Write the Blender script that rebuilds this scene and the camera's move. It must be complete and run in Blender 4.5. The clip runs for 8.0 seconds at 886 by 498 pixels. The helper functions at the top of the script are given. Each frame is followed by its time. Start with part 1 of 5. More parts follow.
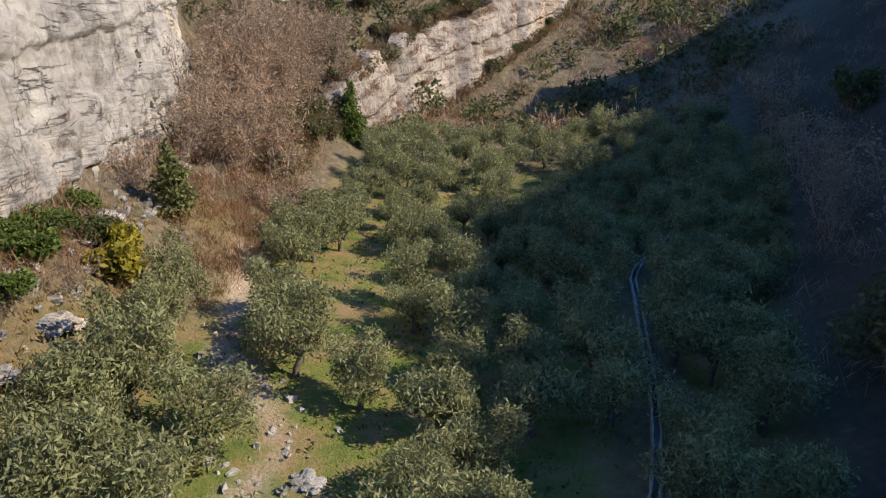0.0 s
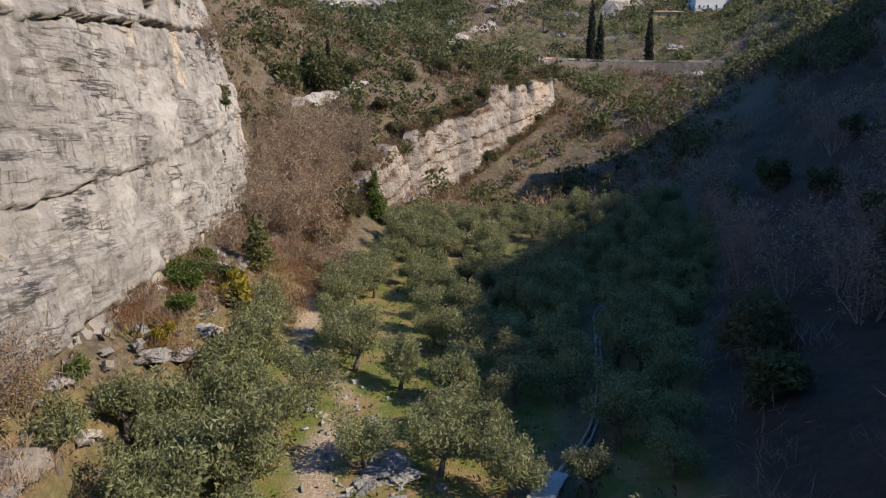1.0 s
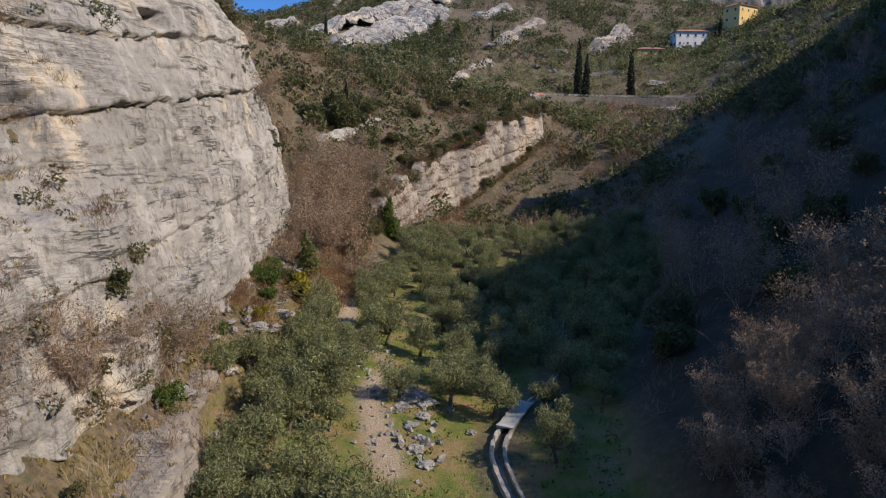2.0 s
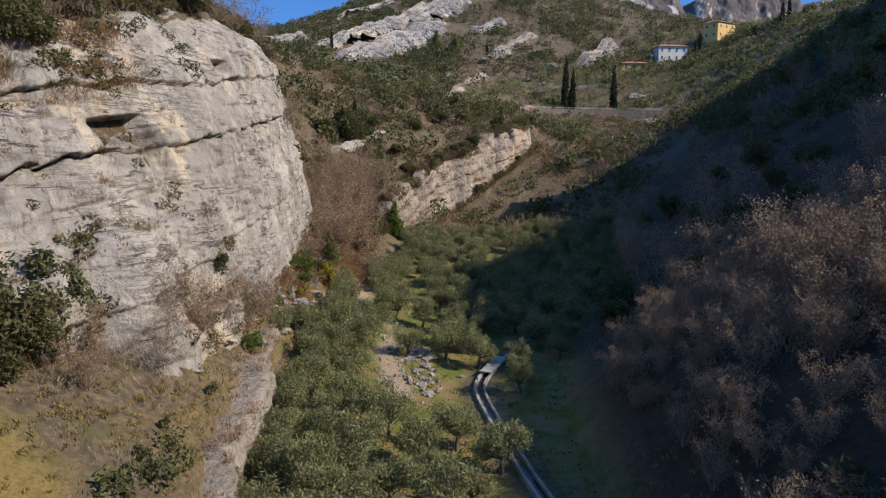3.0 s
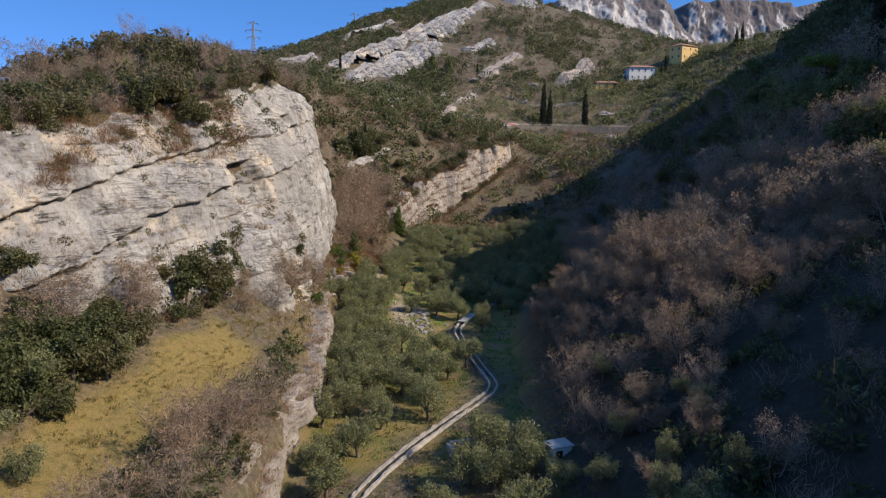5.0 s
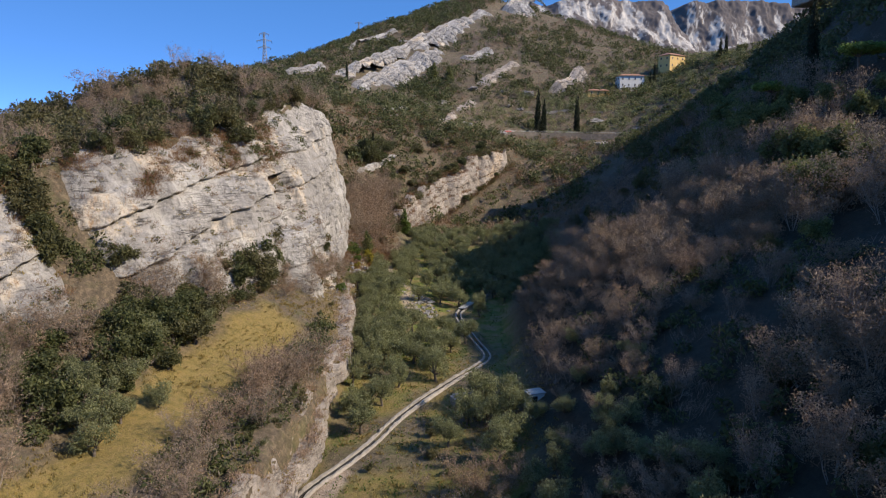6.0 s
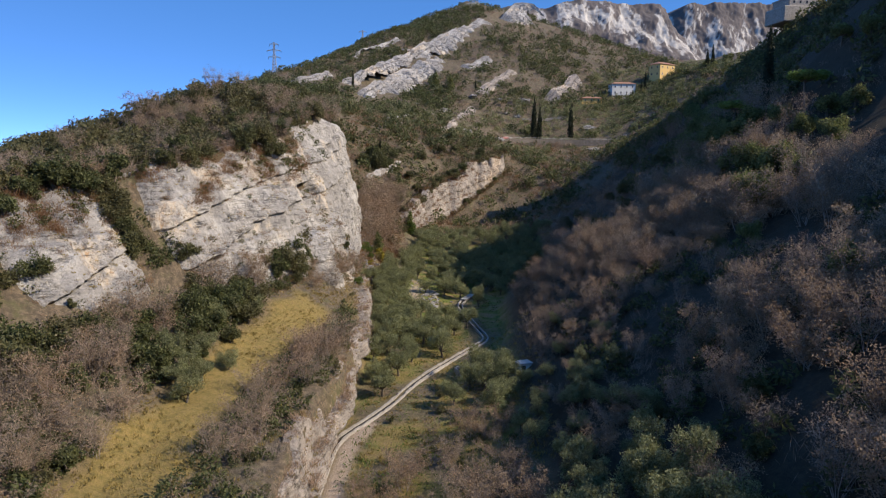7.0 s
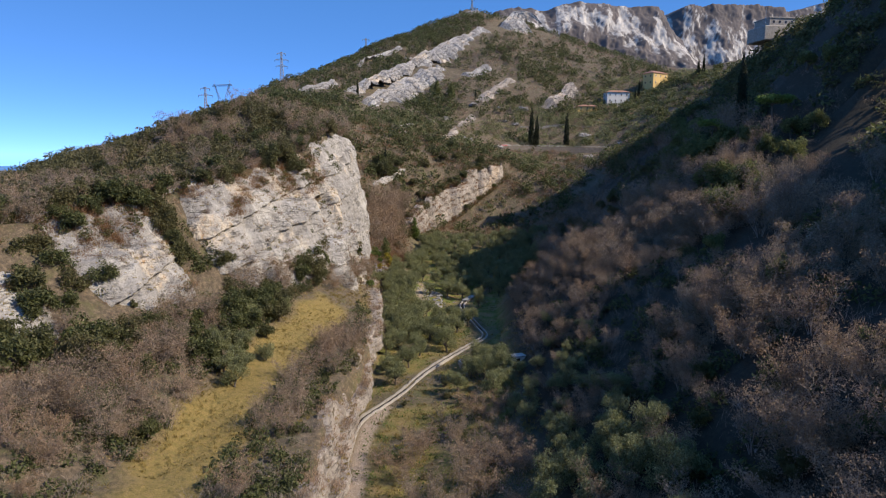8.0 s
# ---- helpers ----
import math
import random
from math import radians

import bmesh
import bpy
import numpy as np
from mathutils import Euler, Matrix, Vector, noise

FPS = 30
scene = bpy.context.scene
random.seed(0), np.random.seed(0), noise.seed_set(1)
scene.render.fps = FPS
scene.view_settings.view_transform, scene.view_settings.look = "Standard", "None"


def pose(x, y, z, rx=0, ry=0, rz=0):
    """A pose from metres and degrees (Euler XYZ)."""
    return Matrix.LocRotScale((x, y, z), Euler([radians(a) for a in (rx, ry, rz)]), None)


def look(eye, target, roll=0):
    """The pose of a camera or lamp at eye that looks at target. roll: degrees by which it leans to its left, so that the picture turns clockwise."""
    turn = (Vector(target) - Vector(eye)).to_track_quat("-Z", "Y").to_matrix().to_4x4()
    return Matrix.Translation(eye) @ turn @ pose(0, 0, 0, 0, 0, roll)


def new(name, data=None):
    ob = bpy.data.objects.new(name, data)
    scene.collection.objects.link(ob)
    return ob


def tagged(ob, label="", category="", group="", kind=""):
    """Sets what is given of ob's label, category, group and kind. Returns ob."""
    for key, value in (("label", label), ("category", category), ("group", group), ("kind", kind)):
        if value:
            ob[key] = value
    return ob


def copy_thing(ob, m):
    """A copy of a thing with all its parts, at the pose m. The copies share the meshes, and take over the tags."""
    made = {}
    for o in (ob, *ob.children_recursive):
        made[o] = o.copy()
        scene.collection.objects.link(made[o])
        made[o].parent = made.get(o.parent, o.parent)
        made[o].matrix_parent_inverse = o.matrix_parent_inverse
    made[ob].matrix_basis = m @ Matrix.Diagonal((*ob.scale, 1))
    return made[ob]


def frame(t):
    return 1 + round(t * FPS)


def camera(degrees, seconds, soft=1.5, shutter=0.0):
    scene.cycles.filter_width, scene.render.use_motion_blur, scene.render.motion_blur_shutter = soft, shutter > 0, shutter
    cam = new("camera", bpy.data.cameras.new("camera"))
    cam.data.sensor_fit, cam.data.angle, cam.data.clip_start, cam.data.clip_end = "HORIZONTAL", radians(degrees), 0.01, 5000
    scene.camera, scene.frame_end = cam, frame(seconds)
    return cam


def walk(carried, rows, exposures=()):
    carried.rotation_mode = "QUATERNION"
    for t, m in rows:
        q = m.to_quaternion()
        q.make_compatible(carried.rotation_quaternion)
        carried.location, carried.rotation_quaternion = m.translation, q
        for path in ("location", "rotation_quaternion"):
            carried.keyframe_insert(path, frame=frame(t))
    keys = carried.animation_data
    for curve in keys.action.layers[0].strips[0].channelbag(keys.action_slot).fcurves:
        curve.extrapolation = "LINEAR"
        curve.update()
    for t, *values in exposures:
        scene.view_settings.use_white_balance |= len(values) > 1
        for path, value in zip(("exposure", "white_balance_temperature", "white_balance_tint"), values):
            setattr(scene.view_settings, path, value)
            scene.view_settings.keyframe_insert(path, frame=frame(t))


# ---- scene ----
cam = camera(68, 8.0, soft=1.15)
walk(cam, [
    (0, look((-2.20, 35.70, 27.65), (-2.70, 131.39, -1.38), 0.04)),
    (0.5, look((-2.59, 26.01, 28.06), (-3.33, 123.44, 5.54), -0.17)),
    (1, look((-3.04, 14.50, 29.28), (-3.83, 113.06, 12.39), -0.34)),
    (1.5, look((-3.47, 2.40, 30.52), (-4.25, 101.42, 16.58), -0.36)),
    (2, look((-3.91, -9.98, 31.95), (-4.52, 89.05, 18.04), -0.26)),
    (3.5, look((-3.81, -45.53, 35.19), (-3.79, 53.55, 21.68), -0.03)),
    (4, look((-3.06, -57.62, 36.60), (-2.90, 41.45, 23.04), 0.00)),
    (4.5, look((-2.68, -69.67, 38.06), (-2.39, 29.38, 24.36), 0.13)),
    (6, look((-3.72, -105.88, 42.62), (-3.25, -6.86, 28.64), 0.19)),
    (6.5, look((-4.45, -117.51, 43.93), (-3.94, -18.49, 29.97), 0.23)),
    (7, look((-5.10, -128.21, 45.22), (-4.51, -29.18, 31.31), 0.22)),
    (7.5, look((-5.73, -137.67, 46.52), (-5.04, -38.64, 32.62), 0.26)),
    (8, look((-6.42, -145.57, 49.26), (-5.74, -46.54, 35.35), 0.27)),
], exposures=[(0, 0.54), (1, 0.28), (2, 0.05), (4, 0.08), (8, 0.11)])

# ---------------------------------------------------------------- light
SUN_EL, SUN_AZ = 37.0, 106.0          # degrees; azimuth clockwise from +y
world = bpy.data.worlds.new("world")
scene.world = world
world.use_nodes = True
wn, wl = world.node_tree.nodes, world.node_tree.links
sky = wn.new("ShaderNodeTexSky")
sky.sky_type = "NISHITA"
sky.sun_disc = False
sky.sun_elevation, sky.sun_rotation = radians(SUN_EL), radians(SUN_AZ)
sky.altitude, sky.air_density, sky.dust_density, sky.ozone_density = 3500, 0.40, 0.0, 2.0
tint = wn.new("ShaderNodeMix")
tint.data_type, tint.blend_type = "RGBA", "MULTIPLY"
tint.inputs[0].default_value, tint.inputs[7].default_value = 1.0, (0.66, 0.88, 1.14, 1.0)
wl.new(sky.outputs[0], tint.inputs[6])
even = wn.new("ShaderNodeMix")
even.data_type = "RGBA"
even.inputs[0].default_value, even.inputs[7].default_value = 0.36, (0.5, 2.0, 5.2, 1.0)
wl.new(tint.outputs[2], even.inputs[6])
wl.new(even.outputs[2], wn["Background"].inputs[0])
wn["Background"].inputs[1].default_value = 0.195
sun_way = Vector((math.sin(radians(SUN_AZ)) * math.cos(radians(SUN_EL)),
                  math.cos(radians(SUN_AZ)) * math.cos(radians(SUN_EL)), math.sin(radians(SUN_EL))))
sun = new("sun", bpy.data.lights.new("sun", "SUN"))
sun.data.energy, sun.data.angle, sun.data.color = 5.7, radians(0.5), (1.0, 0.86, 0.685)
sun.matrix_world = look(sun_way * 500, (0, 0, 0))


# ---------------------------------------------------------------- materials
def material(name, build):
    m = bpy.data.materials.new(name)
    m.use_nodes = True
    nt = m.node_tree
    build(nt, nt.nodes["Principled BSDF"])
    return m


def node(nt, kind, **values):
    n = nt.nodes.new("ShaderNode" + kind)
    for key, value in values.items():
        n.inputs[key.replace("_", " ")].default_value = value
    return n


def noise_of(nt, scale, detail=6.0, rough=0.6, stretch=None, world_space=True):
    n = node(nt, "TexNoise", Scale=scale, Detail=detail, Roughness=rough)
    geo = nt.nodes.new("ShaderNodeNewGeometry") if world_space else nt.nodes.new("ShaderNodeTexCoord")
    out = geo.outputs["Position"] if world_space else geo.outputs["Object"]
    if stretch:
        mp = nt.nodes.new("ShaderNodeMapping")
        mp.inputs["Scale"].default_value = stretch[:3]
        if len(stretch) > 3:
            mp.inputs["Rotation"].default_value = stretch[3:]
        nt.links.new(out, mp.inputs["Vector"])
        out = mp.outputs[0]
    nt.links.new(out, n.inputs["Vector"])
    return n.outputs["Fac"]


def ramp(nt, fac, stops):
    r = nt.nodes.new("ShaderNodeValToRGB")
    while len(r.color_ramp.elements) < len(stops):
        r.color_ramp.elements.new(0.5)
    for e, (p, c) in zip(r.color_ramp.elements, stops):
        e.position, e.color = p, (*c, 1.0)
    nt.links.new(fac, r.inputs[0])
    return r.outputs[0]


def mixed(nt, fac, a, b, kind="MIX"):
    n = nt.nodes.new("ShaderNodeMix")
    n.data_type, n.blend_type = "RGBA", kind
    if isinstance(fac, float):
        n.inputs[0].default_value = fac
    else:
        nt.links.new(fac, n.inputs[0])
    for i, v in ((6, a), (7, b)):
        if isinstance(v, tuple):
            n.inputs[i].default_value = (*v, 1.0)
        else:
            nt.links.new(v, n.inputs[i])
    return n.outputs[2]


def bump(nt, bsdf, fac, strength, distance):
    b = node(nt, "Bump", Strength=strength, Distance=distance)
    nt.links.new(fac, b.inputs["Height"])
    nt.links.new(b.outputs[0], bsdf.inputs["Normal"])


def leaf_material(name, dark, light, warm=None, rough=0.6):
    def build(nt, bsdf):
        geo = nt.nodes.new("ShaderNodeNewGeometry")
        info = nt.nodes.new("ShaderNodeObjectInfo")
        c = ramp(nt, geo.outputs["Random Per Island"], [(0.0, dark), (1.0, light)])
        if warm:
            c = mixed(nt, ramp(nt, info.outputs["Random"], [(0.25, (0, 0, 0)), (1.0, (0.8, 0.8, 0.8))]), c, warm)
        patch = ramp(nt, noise_of(nt, 0.45, 3.0), [(0.3, (0.65, 0.65, 0.65)), (0.7, (1.25, 1.25, 1.2))])
        c = mixed(nt, 1.0, c, patch, "MULTIPLY")
        nt.links.new(c, bsdf.inputs["Base Color"])
        bsdf.inputs["Roughness"].default_value = rough
        glow = nt.nodes.new("ShaderNodeBsdfTranslucent")
        nt.links.new(c, glow.inputs["Color"])
        mix = nt.nodes.new("ShaderNodeMixShader")
        mix.inputs[0].default_value = 0.48
        nt.links.new(bsdf.outputs[0], mix.inputs[1])
        nt.links.new(glow.outputs[0], mix.inputs[2])
        nt.links.new(mix.outputs[0], nt.nodes["Material Output"].inputs["Surface"])
    return material(name, build)


def plain(name, a, b, scale=3.0, rough=0.85, relief=0.3, dist=0.05):
    def build(nt, bsdf):
        n = noise_of(nt, scale)
        nt.links.new(ramp(nt, n, [(0.25, a), (0.75, b)]), bsdf.inputs["Base Color"])
        bsdf.inputs["Roughness"].default_value = rough
        bump(nt, bsdf, noise_of(nt, scale * 6), relief, dist)
    return material(name, build)


def broken(nt, scale, wide):
    """Lines between angular blocks of rock, set askew with the bedding."""
    geo = nt.nodes.new("ShaderNodeNewGeometry")
    sway = node(nt, "TexNoise", Scale=0.5, Detail=5.0, Roughness=0.65)
    nt.links.new(geo.outputs["Position"], sway.inputs["Vector"])
    push = nt.nodes.new("ShaderNodeVectorMath")
    push.operation = "MULTIPLY_ADD"
    push.inputs[1].default_value = (0.9, 0.9, 0.5)
    nt.links.new(sway.outputs["Color"], push.inputs[0])
    nt.links.new(geo.outputs["Position"], push.inputs[2])
    mp = nt.nodes.new("ShaderNodeMapping")
    mp.inputs["Scale"].default_value = scale
    mp.inputs["Rotation"].default_value = (radians(10), 0, 0)
    nt.links.new(push.outputs[0], mp.inputs["Vector"])
    cells = node(nt, "TexVoronoi", Scale=1.0)
    cells.feature = "DISTANCE_TO_EDGE"
    nt.links.new(mp.outputs[0], cells.inputs["Vector"])
    return ramp(nt, cells.outputs["Distance"], [(0.0, (1, 1, 1)), (wide, (0, 0, 0))])


def rock_material(name, grey, pale, cream, dark, stain):
    """Weathered limestone: grey skin, pale and cream fresh faces, water streaks, thin bedding cracks and upright joints."""
    def build(nt, bsdf):
        def mask(fac, a, b, top=1.0):
            return ramp(nt, fac, [(a, (0, 0, 0)), (b, (top, top, top))])
        broad = noise_of(nt, 0.10, 6.0, 0.6)
        patch = noise_of(nt, 0.075, 8.0, 0.66, (1.0, 1.0, 0.8))
        streak = noise_of(nt, 1.0, 8.0, 0.66, (0.75, 0.75, 0.075))
        drip = noise_of(nt, 1.0, 7.0, 0.64, (1.6, 1.6, 0.13, radians(6), 0, 0))
        blotch = noise_of(nt, 0.5, 9.0, 0.72)
        grain = noise_of(nt, 2.6, 9.0, 0.76)
        c = ramp(nt, broad, [(0.34, tuple(0.80 * v for v in grey)), (0.50, grey), (0.64, pale)])
        c = mixed(nt, mask(streak, 0.53, 0.66, 0.8), c, pale)
        c = mixed(nt, mask(patch, 0.55, 0.62, 0.8), c, cream)
        warm = mixed(nt, 1.0, mask(patch, 0.57, 0.65, 0.9), mask(drip, 0.50, 0.62), "MULTIPLY")
        c = mixed(nt, warm, c, stain)
        c = mixed(nt, ramp(nt, drip, [(0.30, (0.8, 0.8, 0.8)), (0.42, (0, 0, 0))]), c, dark)
        c = mixed(nt, ramp(nt, streak, [(0.33, (0.7, 0.7, 0.7)), (0.43, (0, 0, 0))]), c, tuple(1.15 * v for v in dark))
        c = mixed(nt, mask(blotch, 0.57, 0.66, 0.6), c, tuple(0.62 * v for v in grey))
        c = mixed(nt, ramp(nt, grain, [(0.30, (0.75, 0.75, 0.75)), (0.42, (0, 0, 0))]), c, tuple(0.75 * v for v in dark))
        seams = noise_of(nt, 1.0, 9.0, 0.62, (0.045, 0.05, 0.5, radians(10), 0, 0))
        joints = noise_of(nt, 1.0, 6.0, 0.6, (0.32, 0.32, 0.06, radians(-14), 0, 0))
        gate = mask(noise_of(nt, 0.16, 4.0, 0.6), 0.44, 0.58, 0.9)
        thin = ramp(nt, seams, [(0.484, (0, 0, 0)), (0.497, (1, 1, 1)), (0.501, (1, 1, 1)), (0.514, (0, 0, 0))])
        split = ramp(nt, joints, [(0.490, (0, 0, 0)), (0.498, (1, 1, 1)), (0.502, (1, 1, 1)), (0.510, (0, 0, 0))])
        lamina = noise_of(nt, 1.0, 8.0, 0.66, (0.16, 0.18, 2.1, radians(10), 0, 0))
        fine = ramp(nt, lamina, [(0.455, (0, 0, 0)), (0.488, (0.8, 0.8, 0.8)), (0.512, (0.8, 0.8, 0.8)), (0.545, (0, 0, 0))])
        beds_show = mask(noise_of(nt, 0.11, 5.0, 0.62), 0.48, 0.60, 0.8)
        c = mixed(nt, mixed(nt, 1.0, fine, beds_show, "MULTIPLY"), c, tuple(1.05 * v for v in dark))
        blocks = broken(nt, (0.16, 0.16, 0.5), 0.03)
        chips = broken(nt, (0.7, 0.7, 2.6), 0.06)
        chip_gate = mask(noise_of(nt, 0.2, 5.0, 0.65), 0.50, 0.62, 0.85)
        block_gate = mask(noise_of(nt, 0.13, 4.0, 0.6, (1.0, 1.0, 1.4)), 0.47, 0.60, 0.8)
        cracks = mixed(nt, 1.0, mixed(nt, 0.7, thin, split, "LIGHTEN"), gate, "MULTIPLY")
        c = mixed(nt, mixed(nt, 1.0, mixed(nt, 1.0, blocks, block_gate, "MULTIPLY"), (0.45, 0.45, 0.45), "MULTIPLY"), c, dark)
        c = mixed(nt, mixed(nt, 1.0, mixed(nt, 1.0, chips, chip_gate, "MULTIPLY"), (0.28, 0.28, 0.28), "MULTIPLY"), c, dark)
        c = mixed(nt, cracks, c, tuple(0.5 * v for v in dark))
        nt.links.new(c, bsdf.inputs["Base Color"])
        bsdf.inputs["Roughness"].default_value = 0.92
        relief = noise_of(nt, 1.1, 12.0, 0.70)
        sink = nt.nodes.new("ShaderNodeMath")
        sink.operation = "MULTIPLY_ADD"
        sink.inputs[1].default_value = -0.35
        nt.links.new(cracks, sink.inputs[0])
        nt.links.new(relief, sink.inputs[2])
        bump(nt, bsdf, sink.outputs[0], 0.9, 0.6)
    return material(name, build)


ROCK = rock_material("limestone", (0.325, 0.308, 0.292), (0.455, 0.435, 0.408), (0.59, 0.515, 0.415), (0.115, 0.108, 0.103), (0.45, 0.285, 0.15))
PINK_ROCK = rock_material("pinkish_limestone", (0.30, 0.265, 0.235), (0.41, 0.365, 0.325), (0.50, 0.415, 0.325), (0.14, 0.12, 0.105), (0.40, 0.26, 0.155))


def ground_build(nt, bsdf):
    mid = noise_of(nt, 0.35, 6.0, 0.65)
    small = noise_of(nt, 1.3, 6.0, 0.65)
    fine = noise_of(nt, 5.0, 8.0, 0.7)

    def attr(name):
        a = nt.nodes.new("ShaderNodeAttribute")
        a.attribute_name = name
        return a.outputs["Fac"]
    grass = ramp(nt, mid, [(0.30, (0.06, 0.10, 0.012)), (0.44, (0.13, 0.155, 0.024)), (0.52, (0.20, 0.165, 0.052)), (0.64, (0.27, 0.18, 0.092))])
    dry = ramp(nt, small, [(0.30, (0.055, 0.044, 0.031)), (0.48, (0.11, 0.085, 0.058)), (0.60, (0.18, 0.135, 0.09)), (0.76, (0.25, 0.20, 0.135))])
    dry = mixed(nt, ramp(nt, mid, [(0.50, (0, 0, 0)), (0.66, (0.8, 0.8, 0.8))]), dry, (0.10, 0.10, 0.04))
    # leaf litter, coloured extra dark to deepen the shade on the east slope
    shade_litter = ramp(nt, small, [(0.30, (0.022, 0.018, 0.012)), (0.55, (0.045, 0.035, 0.022)), (0.75, (0.075, 0.056, 0.035))])
    meadow = ramp(nt, small, [(0.28, (0.10, 0.084, 0.024)), (0.44, (0.20, 0.152, 0.042)), (0.58, (0.265, 0.19, 0.062)), (0.74, (0.16, 0.11, 0.05))])
    gravel = ramp(nt, fine, [(0.3, (0.20, 0.145, 0.098)), (0.52, (0.36, 0.275, 0.20)), (0.66, (0.50, 0.44, 0.38))])
    c = mixed(nt, attr("dry"), grass, dry)
    c = mixed(nt, attr("shade_litter"), c, shade_litter)
    c = mixed(nt, attr("meadow"), c, meadow)
    c = mixed(nt, ramp(nt, fine, [(0.35, (0.55, 0.55, 0.55)), (0.52, (0, 0, 0))]), c, (0.07, 0.055, 0.03))
    c = mixed(nt, attr("path"), c, gravel)
    nt.links.new(c, bsdf.inputs["Base Color"])
    bsdf.inputs["Roughness"].default_value = 0.95
    bump(nt, bsdf, fine, 0.8, 0.3)


GROUND = material("ground", ground_build)
PALE_BARK = plain("pale_bark", (0.22, 0.185, 0.15), (0.40, 0.35, 0.30), 3.0)
BARK = plain("bark", (0.07, 0.055, 0.04), (0.17, 0.14, 0.11), 4.0)
OLIVE = leaf_material("olive_leaf", (0.125, 0.142, 0.055), (0.345, 0.35, 0.185))
OAK = leaf_material("oak_leaf", (0.045, 0.06, 0.02), (0.16, 0.17, 0.065), (0.14, 0.12, 0.055))
PINE = leaf_material("pine_needle", (0.085, 0.10, 0.034), (0.25, 0.26, 0.095))
PARASOL = leaf_material("bright_pine_needle", (0.10, 0.15, 0.03), (0.27, 0.34, 0.08))
CYPRESS = leaf_material("cypress_needle", (0.014, 0.022, 0.01), (0.04, 0.05, 0.022))
IVY = leaf_material("ivy_leaf", (0.05, 0.095, 0.015), (0.15, 0.20, 0.035))
YELLOW = leaf_material("yellow_leaf", (0.16, 0.15, 0.012), (0.40, 0.33, 0.03))
BROWN = leaf_material("withered_leaf", (0.14, 0.066, 0.028), (0.33, 0.18, 0.09), (0.23, 0.15, 0.09))
WITHERED = leaf_material("dry_oak_leaf", (0.22, 0.14, 0.085), (0.44, 0.31, 0.205), (0.34, 0.275, 0.205))
STRAW = leaf_material("dry_grass", (0.20, 0.15, 0.045), (0.40, 0.31, 0.11))


def twig_build(nt, bsdf):
    info = nt.nodes.new("ShaderNodeObjectInfo")
    geo = nt.nodes.new("ShaderNodeNewGeometry")
    a = ramp(nt, info.outputs["Random"], [(0.0, (0.17, 0.138, 0.112)), (0.45, (0.24, 0.188, 0.145)), (0.8, (0.30, 0.205, 0.14)), (1.0, (0.24, 0.21, 0.18))])
    b = ramp(nt, geo.outputs["Random Per Island"], [(0.0, (0.6, 0.6, 0.6)), (1.0, (1.35, 1.3, 1.25))])
    c = mixed(nt, 1.0, a, b, "MULTIPLY")
    nt.links.new(c, bsdf.inputs["Base Color"])
    bsdf.inputs["Roughness"].default_value = 0.9


TWIG = material("bare_twig", twig_build)
MASONRY = plain("pale_masonry", (0.19, 0.17, 0.15), (0.42, 0.385, 0.345), 1.6, 0.9, 0.8, 0.06)
CONCRETE = plain("grey_concrete", (0.30, 0.30, 0.30), (0.45, 0.45, 0.44), 1.5, 0.85, 0.4, 0.02)
# wet channel bed; also the near-black that paints shade in hollows
WET_SHADE = plain("dark_wet_and_shade", (0.012, 0.014, 0.016), (0.03, 0.032, 0.03), 1.2, 0.25, 0.2, 0.02)
WHITEWASH = plain("white_plaster", (0.62, 0.60, 0.56), (0.75, 0.73, 0.69), 0.7, 0.9, 0.2, 0.01)
OCHRE = plain("ochre_plaster", (0.60, 0.40, 0.15), (0.70, 0.49, 0.20), 0.7, 0.9, 0.2, 0.01)
TILE = plain("clay_tile", (0.26, 0.13, 0.08), (0.38, 0.21, 0.14), 2.0, 0.85, 0.6, 0.05)
STEEL = plain("galvanised_steel", (0.20, 0.22, 0.25), (0.30, 0.32, 0.35), 3.0, 0.5, 0.1, 0.01)
GLASS = plain("dark_glass", (0.02, 0.022, 0.025), (0.03, 0.032, 0.036), 1.0, 0.1, 0.0, 0.01)
RED = plain("red_paint", (0.50, 0.02, 0.015), (0.60, 0.03, 0.02), 1.0, 0.3, 0.0, 0.01)
TYRE = plain("black_rubber", (0.015, 0.015, 0.015), (0.03, 0.03, 0.03), 5.0)
ASPHALT = plain("asphalt", (0.05, 0.05, 0.05), (0.09, 0.088, 0.085), 2.0)
DRYSTONE = plain("weathered_stone_wall", (0.11, 0.095, 0.08), (0.26, 0.225, 0.19), 1.2, 0.92, 0.9, 0.08)
FENCE = plain("weathered_rail", (0.30, 0.28, 0.26), (0.42, 0.40, 0.37), 2.0)


# ---------------------------------------------------------------- plan of the land
def line(*pts):
    """A feature line running up the valley: (y, x, z)."""
    a = np.array(pts, float)
    return lambda y: (np.interp(y, a[:, 0], a[:, 1]), np.interp(y, a[:, 0], a[:, 2]))


R6 = line((-400, 420, 90), (0, 420, 95), (170, 420, 130))
# R5 south of y 75 is unseen, its heights set to shape the shadow
